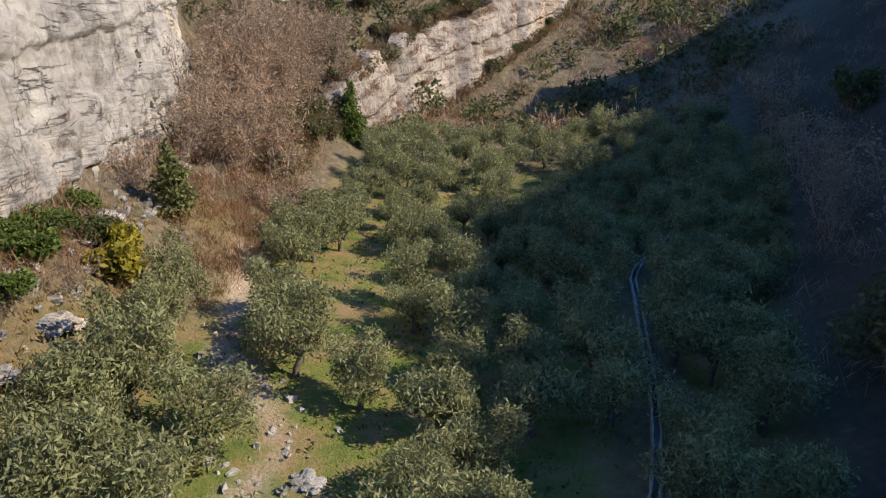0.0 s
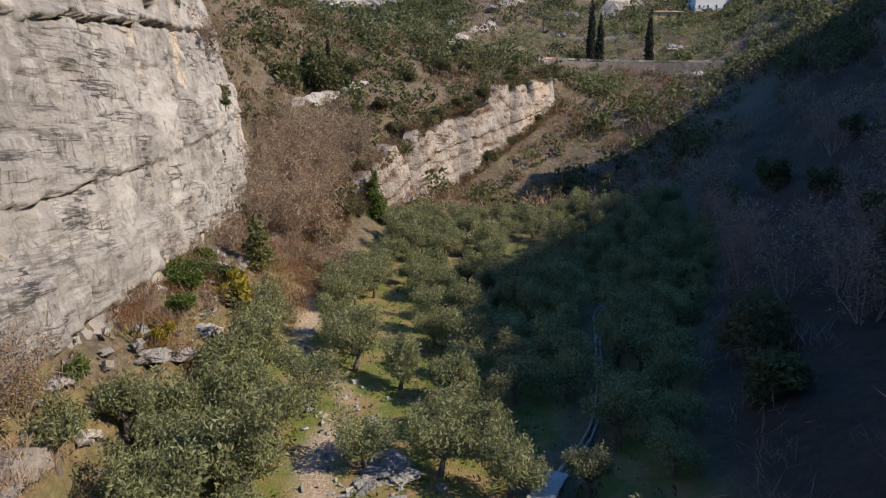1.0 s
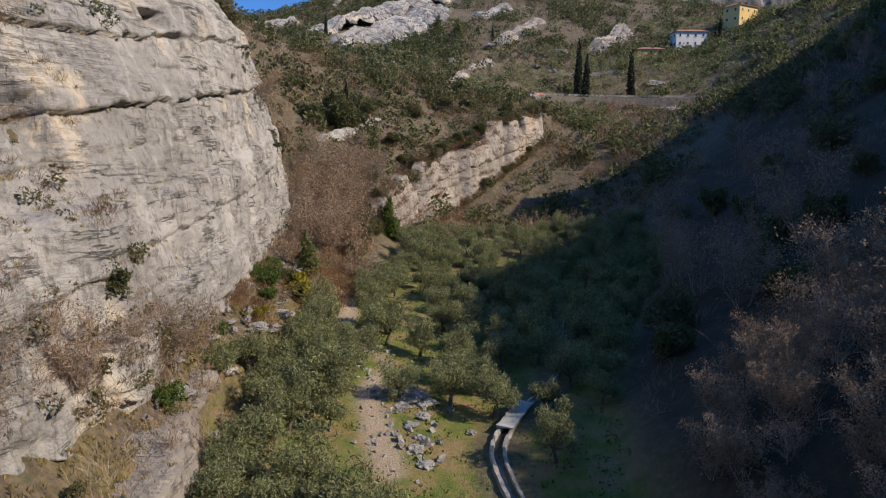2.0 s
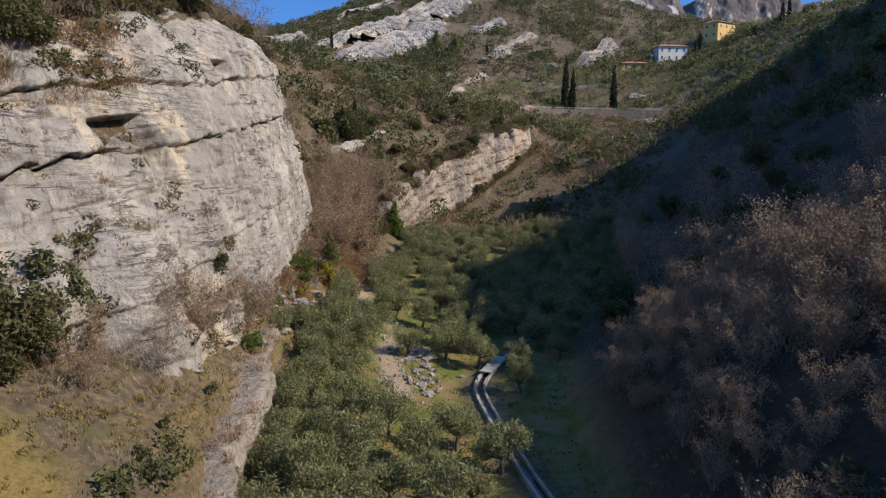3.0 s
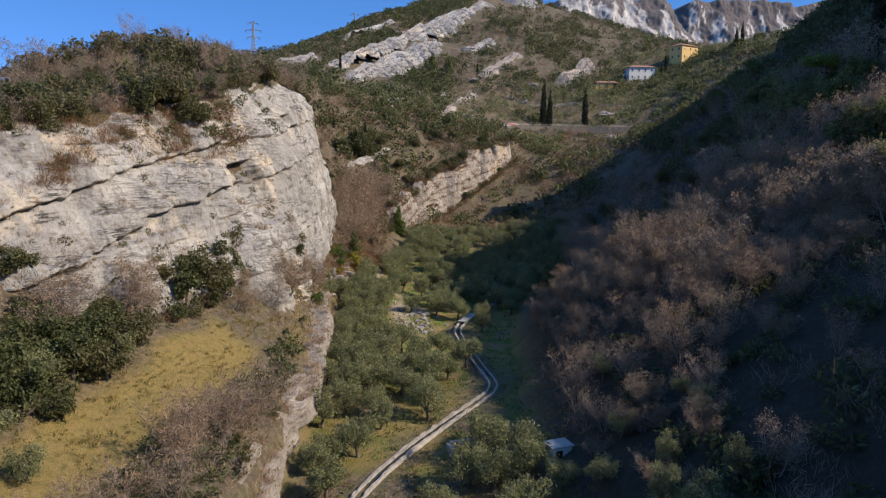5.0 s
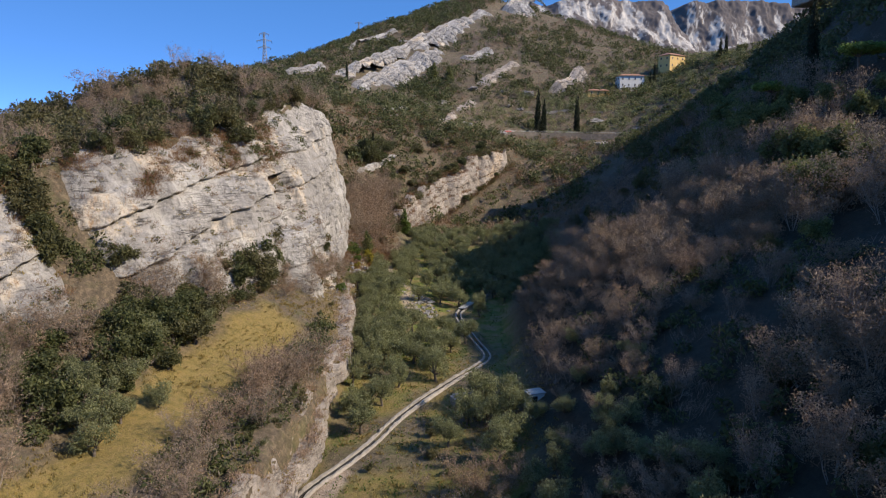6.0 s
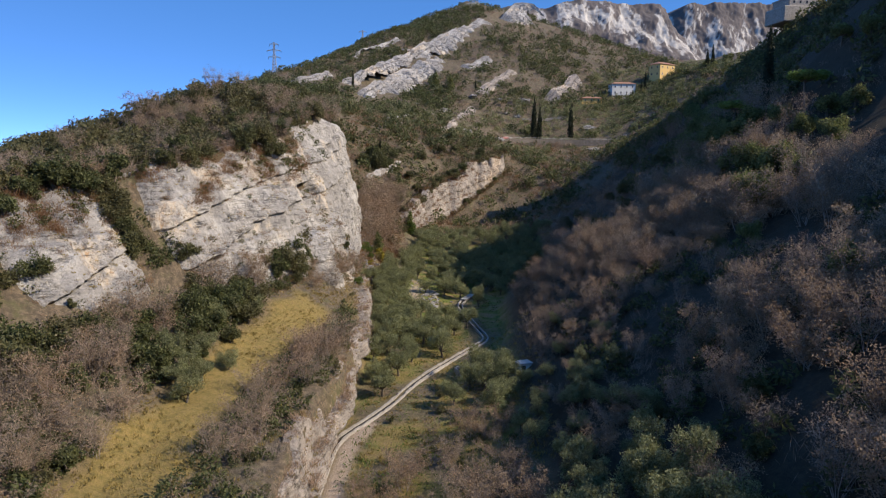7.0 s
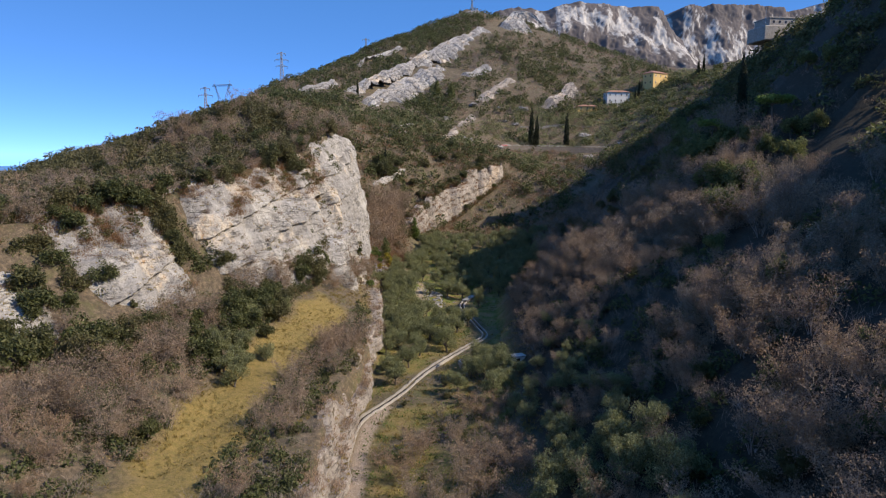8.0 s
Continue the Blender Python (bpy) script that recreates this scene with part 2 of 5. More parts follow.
R5 = line((-400, 170, 78), (-150, 140, 84), (-102, 132, 89), (-90, 131, 102), (-75, 131, 103), (-60, 130, 100), (-50, 130, 101), (-42, 130, 101), (-36, 130, 101), (-30, 130, 91), (-17, 130, 87), (-7, 130, 78), (2, 130, 66), (9, 130, 70), (14, 130, 86), (17.5, 130, 103), (19.5, 130, 105), (21, 130, 95), (23, 130, 95), (25, 130, 106), (28, 130, 107), (45, 130, 110), (60, 130, 111), (75, 131, 108), (88, 132, 104), (104, 134, 100), (122, 136, 101), (140, 139, 101), (170, 150, 98))
R4 = line((-400, 95, 48), (-150, 90, 48), (-10, 88, 49), (20, 86, 54), (35, 85, 57), (50, 83, 59), (95, 98, 61), (140, 108, 68), (170, 115, 72))
R3 = line((-150, 40, 27), (-70, 39, 26), (-40, 46, 30), (-10, 50, 29), (20, 46, 27), (45, 43, 25), (65, 52, 27), (95, 62, 35), (140, 82, 46), (170, 88, 52))
R2 = line((-150, 24, 12), (-70, 24, 13), (-40, 27, 16), (-10, 27, 18), (15, 22, 16.5), (38, 17.5, 13.5), (50, 24, 13), (65, 34, 15), (95, 45, 20), (140, 60, 27), (170, 66, 34))
R1 = line((-150, 6, 0), (-70, 6, 4), (-30, 6, 4), (0, 8.5, 4.5), (20, 9.5, 4.8), (40, 10.5, 5.5), (60, 13, 6), (80, 20, 6.8), (95, 27, 7.5), (115, 36, 10), (140, 40, 16), (170, 45, 20))
C0 = line((-150, -8, -3), (-60, -8, 0.5), (-30, -8, 1.6), (10, -4, 4), (50, -2, 5), (95, 6, 6.5), (120, 8, 8.5), (140, 8, 12), (170, 10, 18))
L1 = line((-150, -21, -3), (-60, -21.5, 0), (-48, -22.6, 0.2), (-30, -22.2, 0.5), (-20, -20.3, 1.5), (0, -20.3, 3.5), (13, -21.6, 5), (22, -22.7, 5.5), (35, -24, 6.5), (47, -25, 8),
          (62, -21.5, 8), (80, -20, 8.5), (110, -18, 9.5), (140, -15, 12.5), (170, -12, 22))
L2 = line((-150, -22.6, 7), (-60, -23.2, 7.2), (-47, -24.2, 7.6), (-30, -23.4, 7.8), (-21, -21.4, 8), (-4, -21.3, 8.7), (13, -22.7, 9.5), (22, -23.9, 10.4), (35, -25.4, 11.5), (47, -26.6, 12.2), (62, -25, 13), (80, -25.5, 13.5),
          (110, -24, 13), (140, -20, 17), (170, -22, 32))
M2 = line((-150, -40, 9), (-60, -42, 9), (-40, -41, 10.8), (-20, -38, 12.8), (0, -34.5, 15), (12, -33, 16), (25, -31, 15.5), (40, -28.5, 15), (60, -27, 14.5), (80, -27, 15), (110, -28, 15), (140, -30, 21), (170, -30, 35))
L3 = line((-150, -92, 18), (-60, -72, 20), (-35, -61, 20.5), (-15, -52.5, 20), (0, -46.5, 20), (10, -42, 19.5), (20, -37.6, 19), (30, -34.5, 19), (38, -31.2, 17.5), (46, -29.3, 16), (64, -29.4, 16), (80, -30.4, 17), (100, -33.2, 17),
          (120, -36, 18), (140, -40, 25), (170, -40, 39))
L4 = line((-150, -104, 24), (-60, -89, 29), (-35, -82, 37), (-15, -71, 39.5), (-6, -64, 41), (4, -59, 43.5), (18, -53.5, 45), (32, -48, 48), (45, -45, 49.5), (60, -43.5, 53.5), (75, -41.5, 56.5), (92, -40.6, 56), (110, -41.5, 54.5), (125, -46, 57), (140, -52, 61), (170, -62, 57))
L5 = line((-400, -170, 20), (-150, -140, 22), (-60, -118, 30), (0, -104, 38), (30, -99, 46), (49, -91, 52.5), (58, -80, 58.5), (66, -70, 63), (85, -66, 66), (110, -68, 67.5), (150, -80, 70), (170, -84, 72))
L6 = line((-400, -420, -40), (170, -420, -40))
LINES = (L6, L5, L4, L3, M2, L2, L1, C0, R1, R2, R3, R4, R5, R6)

FAR = np.array([(-10, 140, 11), (12, 140, 11.5), (40, 140, 16), (-15, 146, 13), (-3, 176, 16), (14, 198, 27), (28, 212, 36), (24, 222, 47), (8, 203, 42), (-12, 180, 34),
                (-20, 158, 27), (-28, 168, 36), (-42, 176, 42), (-60, 170, 55), (55, 262, 53), (95, 262, 51), (64, 280, 56), (52, 280, 56), (32, 257, 53)], float)
FAR_HILL = np.array([(-37, 347, 92), (0, 429, 131), (42, 440, 140), (65, 525, 174), (130, 353, 87), (160, 366, 103), (-121, 348, 103), (-92, 400, 120), (-48, 455, 150),
                     (22, 555, 199), (75, 600, 196), (75, 305, 72), (110, 320, 76), (180, 330, 107), (-90, 170, 73), (-75, 200, 78), (-120, 250, 70), (-60, 250, 72), (2, 262, 63), (22, 325, 86), (-165, 330, 79), (-172, 260, 60), (-230, 330, 45)], float)
FAR_RIGHT = np.array([(138, 146, 101), (45, 180, 22), (60, 225, 40), (88, 170, 52), (115, 170, 72), (110, 230, 60), (150, 230, 82), (150, 300, 86), (260, 330, 130), (170, 560, 158), (205, 540, 134), (250, 560, 118), (330, 560, 112), (286, 640, 110),
                      (420, 150, 130), (420, 600, 110), (0, 800, 140), (250, 800, 90), (-420, 150, -40), (-420, 500, -40), (-350, 600, 20), (-300, 700, 0), (-220, 400, 30)], float)
PTS = np.vstack([FAR, FAR_HILL, FAR_RIGHT])


def solve_far():
    d = np.linalg.norm(PTS[:, None, :2] - PTS[None, :, :2], axis=2)
    n = len(PTS)
    a = np.zeros((n + 3, n + 3))
    a[:n, :n] = d
    a[:n, n], a[:n, n + 1:] = 1, PTS[:, :2]
    a[n, :n], a[n + 1:, :n] = 1, PTS[:, :2].T
    return np.linalg.solve(a, np.append(PTS[:, 2], (0, 0, 0)))


FAR_W = solve_far()


def far_height(x, y):
    d = np.hypot(x[..., None] - PTS[:, 0], y[..., None] - PTS[:, 1])
    return d @ FAR_W[:-3] + FAR_W[-3] + FAR_W[-2] * x + FAR_W[-1] * y


def near_height(x, y):
    out = np.empty(x.shape)
    rows, where = np.unique(y, return_inverse=True)
    where = where.reshape(-1)
    order = np.argsort(where, kind="stable")
    ends = np.append(np.searchsorted(where[order], np.arange(len(rows))), len(order))
    for k, yy in enumerate(rows):
        xs, zs = zip(*(f(yy) for f in LINES))
        m = order[ends[k]:ends[k + 1]]
        out.reshape(-1)[m] = np.interp(x.reshape(-1)[m], xs, zs)
    return out


def height(x, y):
    x, y = np.broadcast_arrays(np.asarray(x, float), np.asarray(y, float))
    w = np.clip((y - 132) / 34, 0, 1)
    w = w * w * (3 - 2 * w)
    h = np.zeros(x.shape)
    if (w < 1).any():
        m = w < 1
        h[m] += (1 - w[m]) * near_height(x[m], y[m])
    if (w > 0).any():
        m = w > 0
        h[m] += w[m] * far_height(x[m], y[m])
    return h


def mesh_from(name, verts, faces, mat=None, smooth=True):
    me = bpy.data.meshes.new(name)
    me.from_pydata([tuple(v) for v in verts], [], [tuple(f) for f in faces])
    if mat:
        me.materials.append(mat)
    if smooth:
        me.polygons.foreach_set("use_smooth", np.ones(len(me.polygons), bool))
    me.update()
    return me


def grid_faces(nu, nv):
    i = np.arange((nu - 1) * (nv - 1))
    a = (i // (nv - 1)) * nv + i % (nv - 1)
    return np.stack([a, a + nv, a + nv + 1, a + 1], 1)


CHANNEL = [(-20.2, -90), (-20.6, -70), (-21.2, -56), (-21.6, -44), (-21.4, -31), (-19.6, -27), (-16.6, -23), (-13, -17), (-10.2, -10), (-6.3, -3), (-1.5, 4), (3.6, 11), (5.6, 14.5), (5.4, 18), (4.2, 23), (2.2, 34), (0.8, 43), (0.5, 47.5),
           (1.8, 51.5), (4.6, 57), (8.4, 63.5), (11, 72.5), (12.9, 81.7), (14.8, 91.5), (15.6, 95.5), (18, 98.5), (20.6, 101.5), (22.9, 106)]
TRACK = [(-20, 94), (-18.4, 81), (-17.2, 76), (-13.6, 71), (-11.2, 66.5), (-12.2, 62), (-12.4, 57), (-10.5, 50), (-8.5, 42)]
SIDE_TRACK = [(-18.6, -90), (-18.8, -56), (-19.2, -42), (-18.9, -32), (-16.6, -25)]


def away(x, y, pts):
    """Distance from (x, y) to a run of straight pieces."""
    x, y = np.asarray(x, float), np.asarray(y, float)
    best = np.full(np.broadcast(x, y).shape, 1e9)
    for (ax, ay), (bx, by) in zip(pts, pts[1:]):
        dx, dy = bx - ax, by - ay
        t = np.clip(((x - ax) * dx + (y - ay) * dy) / (dx * dx + dy * dy), 0, 1)
        best = np.minimum(best, np.hypot(x - ax - t * dx, y - ay - t * dy))
    return best


def between(v, a, b, soft):
    return np.clip(np.minimum((v - a), (b - v)) / soft, 0, 1)


def ground():
    xs = np.unique(np.concatenate([np.linspace(-2500, -420, 9), np.linspace(-420, -130, 20), np.linspace(-130, -46, 60), np.linspace(-46, 60, 150),
                                   np.linspace(60, 180, 61), np.linspace(180, 420, 21), np.linspace(420, 2500, 9)]))
    ys = np.unique(np.concatenate([np.linspace(-900, -160, 15), np.linspace(-160, 150, 260), np.linspace(150, 420, 125), np.linspace(420, 800, 60), np.linspace(800, 3000, 12)]))
    X, Y = np.meshgrid(xs, ys, indexing="ij")
    Z = height(np.clip(X, -420, 420), np.clip(Y, -400, 800))
    floor = np.array([[L1(y)[0] for y in ys], [R1(y)[0] for y in ys]])
    for i, j in np.ndindex(X.shape):
        p = Vector((X[i, j], Y[i, j], 0))
        calm = 0.12 if floor[0, j] < X[i, j] < floor[1, j] and Y[i, j] < 135 else 1.0
        Z[i, j] += calm * (1.1 * noise.fractal(p * 0.09, 1, 2, 4) + 2.4 * (Y[i, j] > 150) * noise.fractal(p * 0.02, 1, 2, 4))
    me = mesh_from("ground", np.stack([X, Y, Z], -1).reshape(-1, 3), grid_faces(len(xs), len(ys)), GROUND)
    dry = np.clip(np.maximum((floor[0] - X) / 2.5 + 0.4, (X - floor[1]) / 4), 0, 1)
    dry = np.maximum(dry, np.clip((Y - 120) / 20, 0, 1))
    m2 = np.array([M2(y)[0] for y in ys])
    wob = np.array([[noise.noise(Vector((x * 0.12, y * 0.12, 3))) for y in ys] for x in xs])
    meadow = between(X + 3 * wob, m2 - 4.5, m2 + 8, 2.5) * between(Y + 4 * wob, -90, 12, 4)
    meadow = np.maximum(meadow, 0.55 * np.clip(0.6 + 2 * wob, 0, 1) * between(X + wob, floor[0] - 8, floor[0] + 0.5, 2) * between(Y, 10, 108, 8))
    path = np.clip(1.3 - away(X, Y, TRACK) * 0.85 + 1.3 * wob, 0, 0.9)
    path = np.maximum(path, np.clip(1.9 - away(X, Y, SIDE_TRACK) + 0.3 * wob, 0, 1))
    # east slope mask: part of its shade is put into the ground colour
    shade_litter = np.clip((X - floor[1] - 1) / 4, 0, 1) * np.clip((175 - Y) / 25 + (X - 60) / 40, 0, 1)
    floor_dry = np.clip(0.45 + 2.2 * wob, 0, 0.95) * np.clip((30 - Y) / 20, 0, 1)
    dry = np.maximum(dry, np.maximum(floor_dry, np.clip(2.3 - away(X, Y, CHANNEL) * 0.8, 0, 0.75)))
    meadow = np.maximum(meadow, 0.7 * np.clip(0.2 - 3 * wob, 0, 1) * between(X, floor[0], floor[1], 3) * between(Y, -150, 15, 8))
    for name, val in (("dry", dry), ("shade_litter", shade_litter), ("meadow", meadow), ("path", path)):
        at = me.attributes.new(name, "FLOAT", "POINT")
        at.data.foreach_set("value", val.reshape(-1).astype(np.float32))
    return tagged(new("ground", me), "grassy valley floor rising into dry brown wooded slopes", "ground", kind="structure")


ground()


# ---------------------------------------------------------------- rock faces
def smooth(a, b, v):
    t = min(max((v - a) / (b - a), 0.0), 1.0)
    return t * t * (3 - 2 * t)


LOOSE_BEDS = [(-60.0 + 3.1 * k, random.uniform(-0.75, 0.9), random.uniform(0, 0.5)) for k in range(60)]
WEST_BEDS = [(-40, 0.0, 0.5), (-14, 0.5, 0.5), (-6, -0.2, 0.4), (1, 0.4, 0.5), (8, -0.2, 0.4), (14, 0.4, 0.5), (19, -0.1, 0.3), (23.5, 0.35, 0.3), (28.4, -0.25, 0.8), (32.2, -0.1, 0.0), (36.3, 0.75, 1.0),
             (40, 0.6, 0.0), (43.4, 1.2, 0.9), (47.2, 0.7, 0.1), (51, 0.2, 0.5), (55, -0.4, 0.3), (80, 0.0, 0.0)]


def bed_offset(b, beds):
    """How far the bed at height b stands out, the distance to the nearest parting, and how open that parting is."""
    prev = beds[0][1]
    for (base, out, gap), (end, _, above) in zip(beds, beds[1:]):
        if b < end:
            d, e = b - base, end - b
            return prev + (out - prev) * smooth(0.0, 0.35, d), min(d, e), gap if d < e else above
        prev = out
    return 0.0, 1.0, 0.0


def west_tilt(y):
    """Rise of the bedding along the west cliff."""
    return 0.107 * (y - 45) if y > 45 else 0.185 * (y - 45) if y > 15 else -5.55 + 0.33 * (y - 15)


def face(name, foot, top, y0, y1, label, ny, nz, relief=1.0, curve=1.0, tilt=lambda y: 0.118 * y, beds=LOOSE_BEDS, rock=ROCK, belly=0.0, holes=(), gullies=(), edge_wild=0.0, rugged=0.0, shelves=(), sink=0.0):
    """A bedded rock face between two feature lines, along y."""
    ys = np.linspace(y0, y1, ny)
    vs = np.linspace(-0.06, 1.03, nz)
    verts = []
    fx, fz = np.array([foot(y) for y in ys]).T
    tx, tz = np.array([top(y) for y in ys]).T
    fz = fz - sink
    wild = np.array([noise.fractal(Vector((y * 0.11, 4.4, y0)), 1, 2, 4) for y in ys])
    tz = tz + edge_wild * wild
    fz = fz + 0.6 * edge_wild * np.roll(wild, 9)
    for i, y in enumerate(ys):
        a, b = max(i - 4, 0), min(i + 4, ny - 1)
        way = Vector((1.0, -(0.5 * (fx[b] + tx[b]) - 0.5 * (fx[a] + tx[a])) / (ys[b] - ys[a]), 0.15)).normalized()
        end = min(1, (y - y0) / 4, (y1 - y) / 4)
        for v in vs:
            s = v ** curve if v > 0 else v
            x, z = fx[i] + (tx[i] - fx[i]) * s, fz[i] + (tz[i] - fz[i]) * v
            p = Vector((x, y, z))
            bed = z - tilt(y) + 1.3 * noise.noise(p * 0.035) + 0.55 * noise.fractal(p * 0.3, 0.8, 2, 4)
            o, edge, gap = bed_offset(bed, beds)
            open_joint = smooth(-0.05, 0.40, noise.noise(Vector((y * 0.11, 3.3, bed * 0.4))))
            crack = -(0.5 + 0.6 * gap) * (1 - smooth(0.05, 0.24 + 0.18 * noise.noise(p * 0.5), edge)) * max(open_joint * 0.8, gap * smooth(-0.35, 0.25, noise.noise(Vector((y * 0.09, 7.7, bed * 0.12)))))
            big = noise.fractal(Vector((0, y * 0.045, z * 0.03)), 1, 2, 3) * 1.3
            cleft = -1.0 * smooth(0.42, 0.62, abs(noise.noise(Vector((9.1, y * 0.16 + 0.02 * z, z * 0.02))))) * 0.8
            joint = -0.5 * (1 - smooth(0.0, 0.06, abs(noise.noise(Vector((2.2, y * 0.22 + 0.07 * z, z * 0.06)))))) * smooth(-0.1, 0.2, noise.noise(p * 0.1))
            small = joint + noise.fractal(p * 0.4, 0.85, 2.1, 6) * 0.42 + noise.fractal(Vector((y * 1.3, x, z * 2.2)), 0.9, 2, 3) * 0.09
            rough = relief * (1 + rugged * (1 - smooth(24, 44, y)))
            d = rough * (0.95 * o + big) + relief * (crack + cleft) + small + 1.0 + belly * math.sin(math.pi * min(max(v, 0), 1))
            for hy, hz, ry, rz, deep in holes:
                u = (y - hy) / ry
                w = (z - hz - 0.12 * (y - hy)) / rz
                d -= deep * (1 - smooth(0.55, 1.0, abs(u))) * (1 - smooth(0.75, 1.0, w)) * smooth(-1.2, 0.4, w)
            for gy, half, deep in gullies:
                d -= deep * math.exp(-((y - gy - 0.25 * (z - 32)) / half) ** 2)
            for sy, sz, ry, out in shelves:
                d += out * (1 - smooth(0.5, 1.0, abs(y - sy) / ry)) * (1 - smooth(0, 0.8, z - sz - 0.1 * (y - sy) + 0.5 * noise.noise(p * 0.4)))
            fade = min(end, (v + 0.06) / 0.02, (1.03 - v) / 0.06)
            verts.append(p + way * (d * fade - 1.4 * (1 - fade)))
    me = mesh_from(name, verts, grid_faces(ny, nz), rock)
    return tagged(new(name, me), label, "cliff", kind="structure")


CLIFF = face("cliff_west", L3, L4, -62, 134, "tall pale grey bedded limestone cliff with overhangs and stains", 600, 210, 1.0, 1.3, belly=0.9, tilt=west_tilt, beds=WEST_BEDS, edge_wild=1.2, sink=5.0, rugged=0.35, shelves=((34, 26.8, 13, 2.4), (8, 27, 15, 1.5), (-22, 31, 9, 1.4), (26, 38, 8, 1.7)), gullies=((-9, 3.2, 5.5), (-34, 3.2, 4.5), (27, 2.0, 1.6), (-21, 1.5, 1.5), (5, 1.4, 1.3)),
     holes=((39, 36.6, 4.6, 2.0, 3.2), (42, 32.5, 2.4, 4.6, 1.7), (68.5, 47.2, 3.4, 1.5, 2.2), (71.5, 43.6, 2.0, 3.2, 0.8), (88, 42.5, 3.0, 1.0, 1.2)))
LEDGE = face("ledge_west", L1, L2, -150, 52, "low pale limestone ledge along the valley foot", 520, 50, 1.1, 0.7, rock=PINK_ROCK, edge_wild=2.2, sink=0.8, rugged=0.4)
B_FOOT = line((136, -18, 12), (142, -16, 12.5), (150, -13, 13.5), (172, -4, 16.5), (195, 13, 27.5), (210, 26, 36), (214, 30, 39))
B_TOP = line((136, -20, 17), (142, -19, 21), (150, -15.5, 25), (160, -12, 26.5), (168, -9.5, 31), (178, -4, 34), (186, 3, 36), (196, 11, 42), (204, 18, 43.5), (210, 24, 47), (214, 29, 47))
NORTH = face("cliff_north", B_FOOT, B_TOP, 136, 214, "pale pink-grey limestone face above the olive grove", 260, 90, 0.6, 1.2, tilt=lambda y: 0.3 * y, rock=PINK_ROCK, edge_wild=4.6, rugged=0.3, gullies=((160, 1.6, 1.6), (181, 1.3, 2.0), (197, 1.2, 2.2)), holes=((188, 36, 3.0, 1.5, 2.0), (205, 41, 1.2, 5, 1.5)))
T_FOOT = line((158, -33, 31.5), (170, -28, 34), (190, -19.5, 39), (205, -12, 42.5))
T_TOP = line((158, -35.5, 36.5), (170, -31, 39.5), (190, -22, 44), (205, -13.5, 46.5))
face("ledge_north", T_FOOT, T_TOP, 158, 205, "broken limestone ledge in the scrub", 150, 30, 1.4, 1.0, tilt=lambda y: 0.15 * y, edge_wild=1.6)


def slab(name, crest, widths, label, seed, rock=ROCK):
    """A tilted bed of bare rock that stands out of the hillside below its crest, with a bulging worn face and a broken lower edge."""
    c = np.array(crest, float)
    far = np.append(0, np.cumsum(np.linalg.norm(np.diff(c, axis=0), axis=1)))
    nu, nv = max(36, int(far[-1] / 1.3)), 44
    down, out, back = Vector((0.62, -0.36, -0.60)), Vector((0.50, -0.45, 0.74)), Vector((-0.5, 0.35, -0.8))
    verts = []
    for i in range(nu):
        u = i / (nu - 1)
        p0 = Vector([np.interp(u * far[-1], far, c[:, k]) for k in range(3)])
        p0 += Vector((0, 0, 2.8 * noise.fractal(Vector((u * far[-1] * 0.05, seed, 1)), 0.8, 2, 4)))
        end = min(1.0, 9 * u, 9 * (1 - u))
        w = np.interp(u * far[-1], np.linspace(0, far[-1], len(widths)), widths) * (1 + 0.85 * noise.fractal(Vector((u * far[-1] * 0.06, seed, 0)), 0.7, 2, 5))
        for j in range(nv):
            v = -0.16 + 1.16 * j / (nv - 1)
            p = p0 + (down * (1.45 * w * v) if v > 0 else back * (-v * 70))
            step = (1.45 * w * v) / 4.6 + 0.8 * noise.noise(p * 0.05)
            ledge = 0.75 * smooth(0.0, 0.25, step - math.floor(step)) - 0.5
            rough = 1.1 * noise.fractal(p * 0.10, 0.6, 2.2, 7) + 1.3 * ledge
            bulge = 0.13 * w * math.sin(math.pi * max(v, 0)) if v > 0 else 0.0
            verts.append(p + out * (bulge + rough * (0.4 + 0.6 * min(1, 5 * abs(v))) - 5.0 * (1 - end)))
    return tagged(new(name, mesh_from(name, verts, grid_faces(nu, nv), rock, False)), label, "cliff", kind="structure")


SLAB = "pale bare limestone slab in the wooded hillside"
SLABS = [
    ([(-60, 296, 84), (-38.8, 354, 103), (-5.2, 401, 126)], (8, 22, 16), SLAB, ROCK),
    ([(-71.6, 325, 98), (-40.7, 384.6, 119), (-0.2, 450, 150), (52, 532, 183)], (6, 9, 18, 21), SLAB, ROCK),
    ([(53, 516, 178), (66, 535, 192), (86, 532, 194)], (20, 21, 17), SLAB, ROCK),
    ([(-74, 397.5, 123.5), (-48, 430, 139), (-36, 440, 144.5)], (4, 6, 4), SLAB, ROCK),
    ([(-106, 318, 96), (-93, 330, 100), (-83, 350, 106)], (7, 9, 5), SLAB, ROCK),
    ([(6, 538, 188), (34, 552, 200)], (5, 4), SLAB, ROCK),
    ([(10.4, 386, 115), (33, 407, 125)], (9, 6), SLAB, ROCK),
    ([(21, 335, 92.5), (38, 366, 104), (52, 390, 114)], (5, 7, 4), "brownish weathered ledge in the hillside scrub", PINK_ROCK),
    ([(69, 337, 89), (82, 359, 97), (100, 390, 111)], (7, 9, 6), "brownish weathered ledge in the hillside scrub", PINK_ROCK),
    ([(-5, 238, 61), (7.6, 286, 72), (18, 311, 81)], (3, 4, 3), "brownish weathered ledge in the hillside scrub", PINK_ROCK),
    ([(-36, 236, 66.5), (-21, 258, 68.5)], (2.5, 3), SLAB, ROCK),
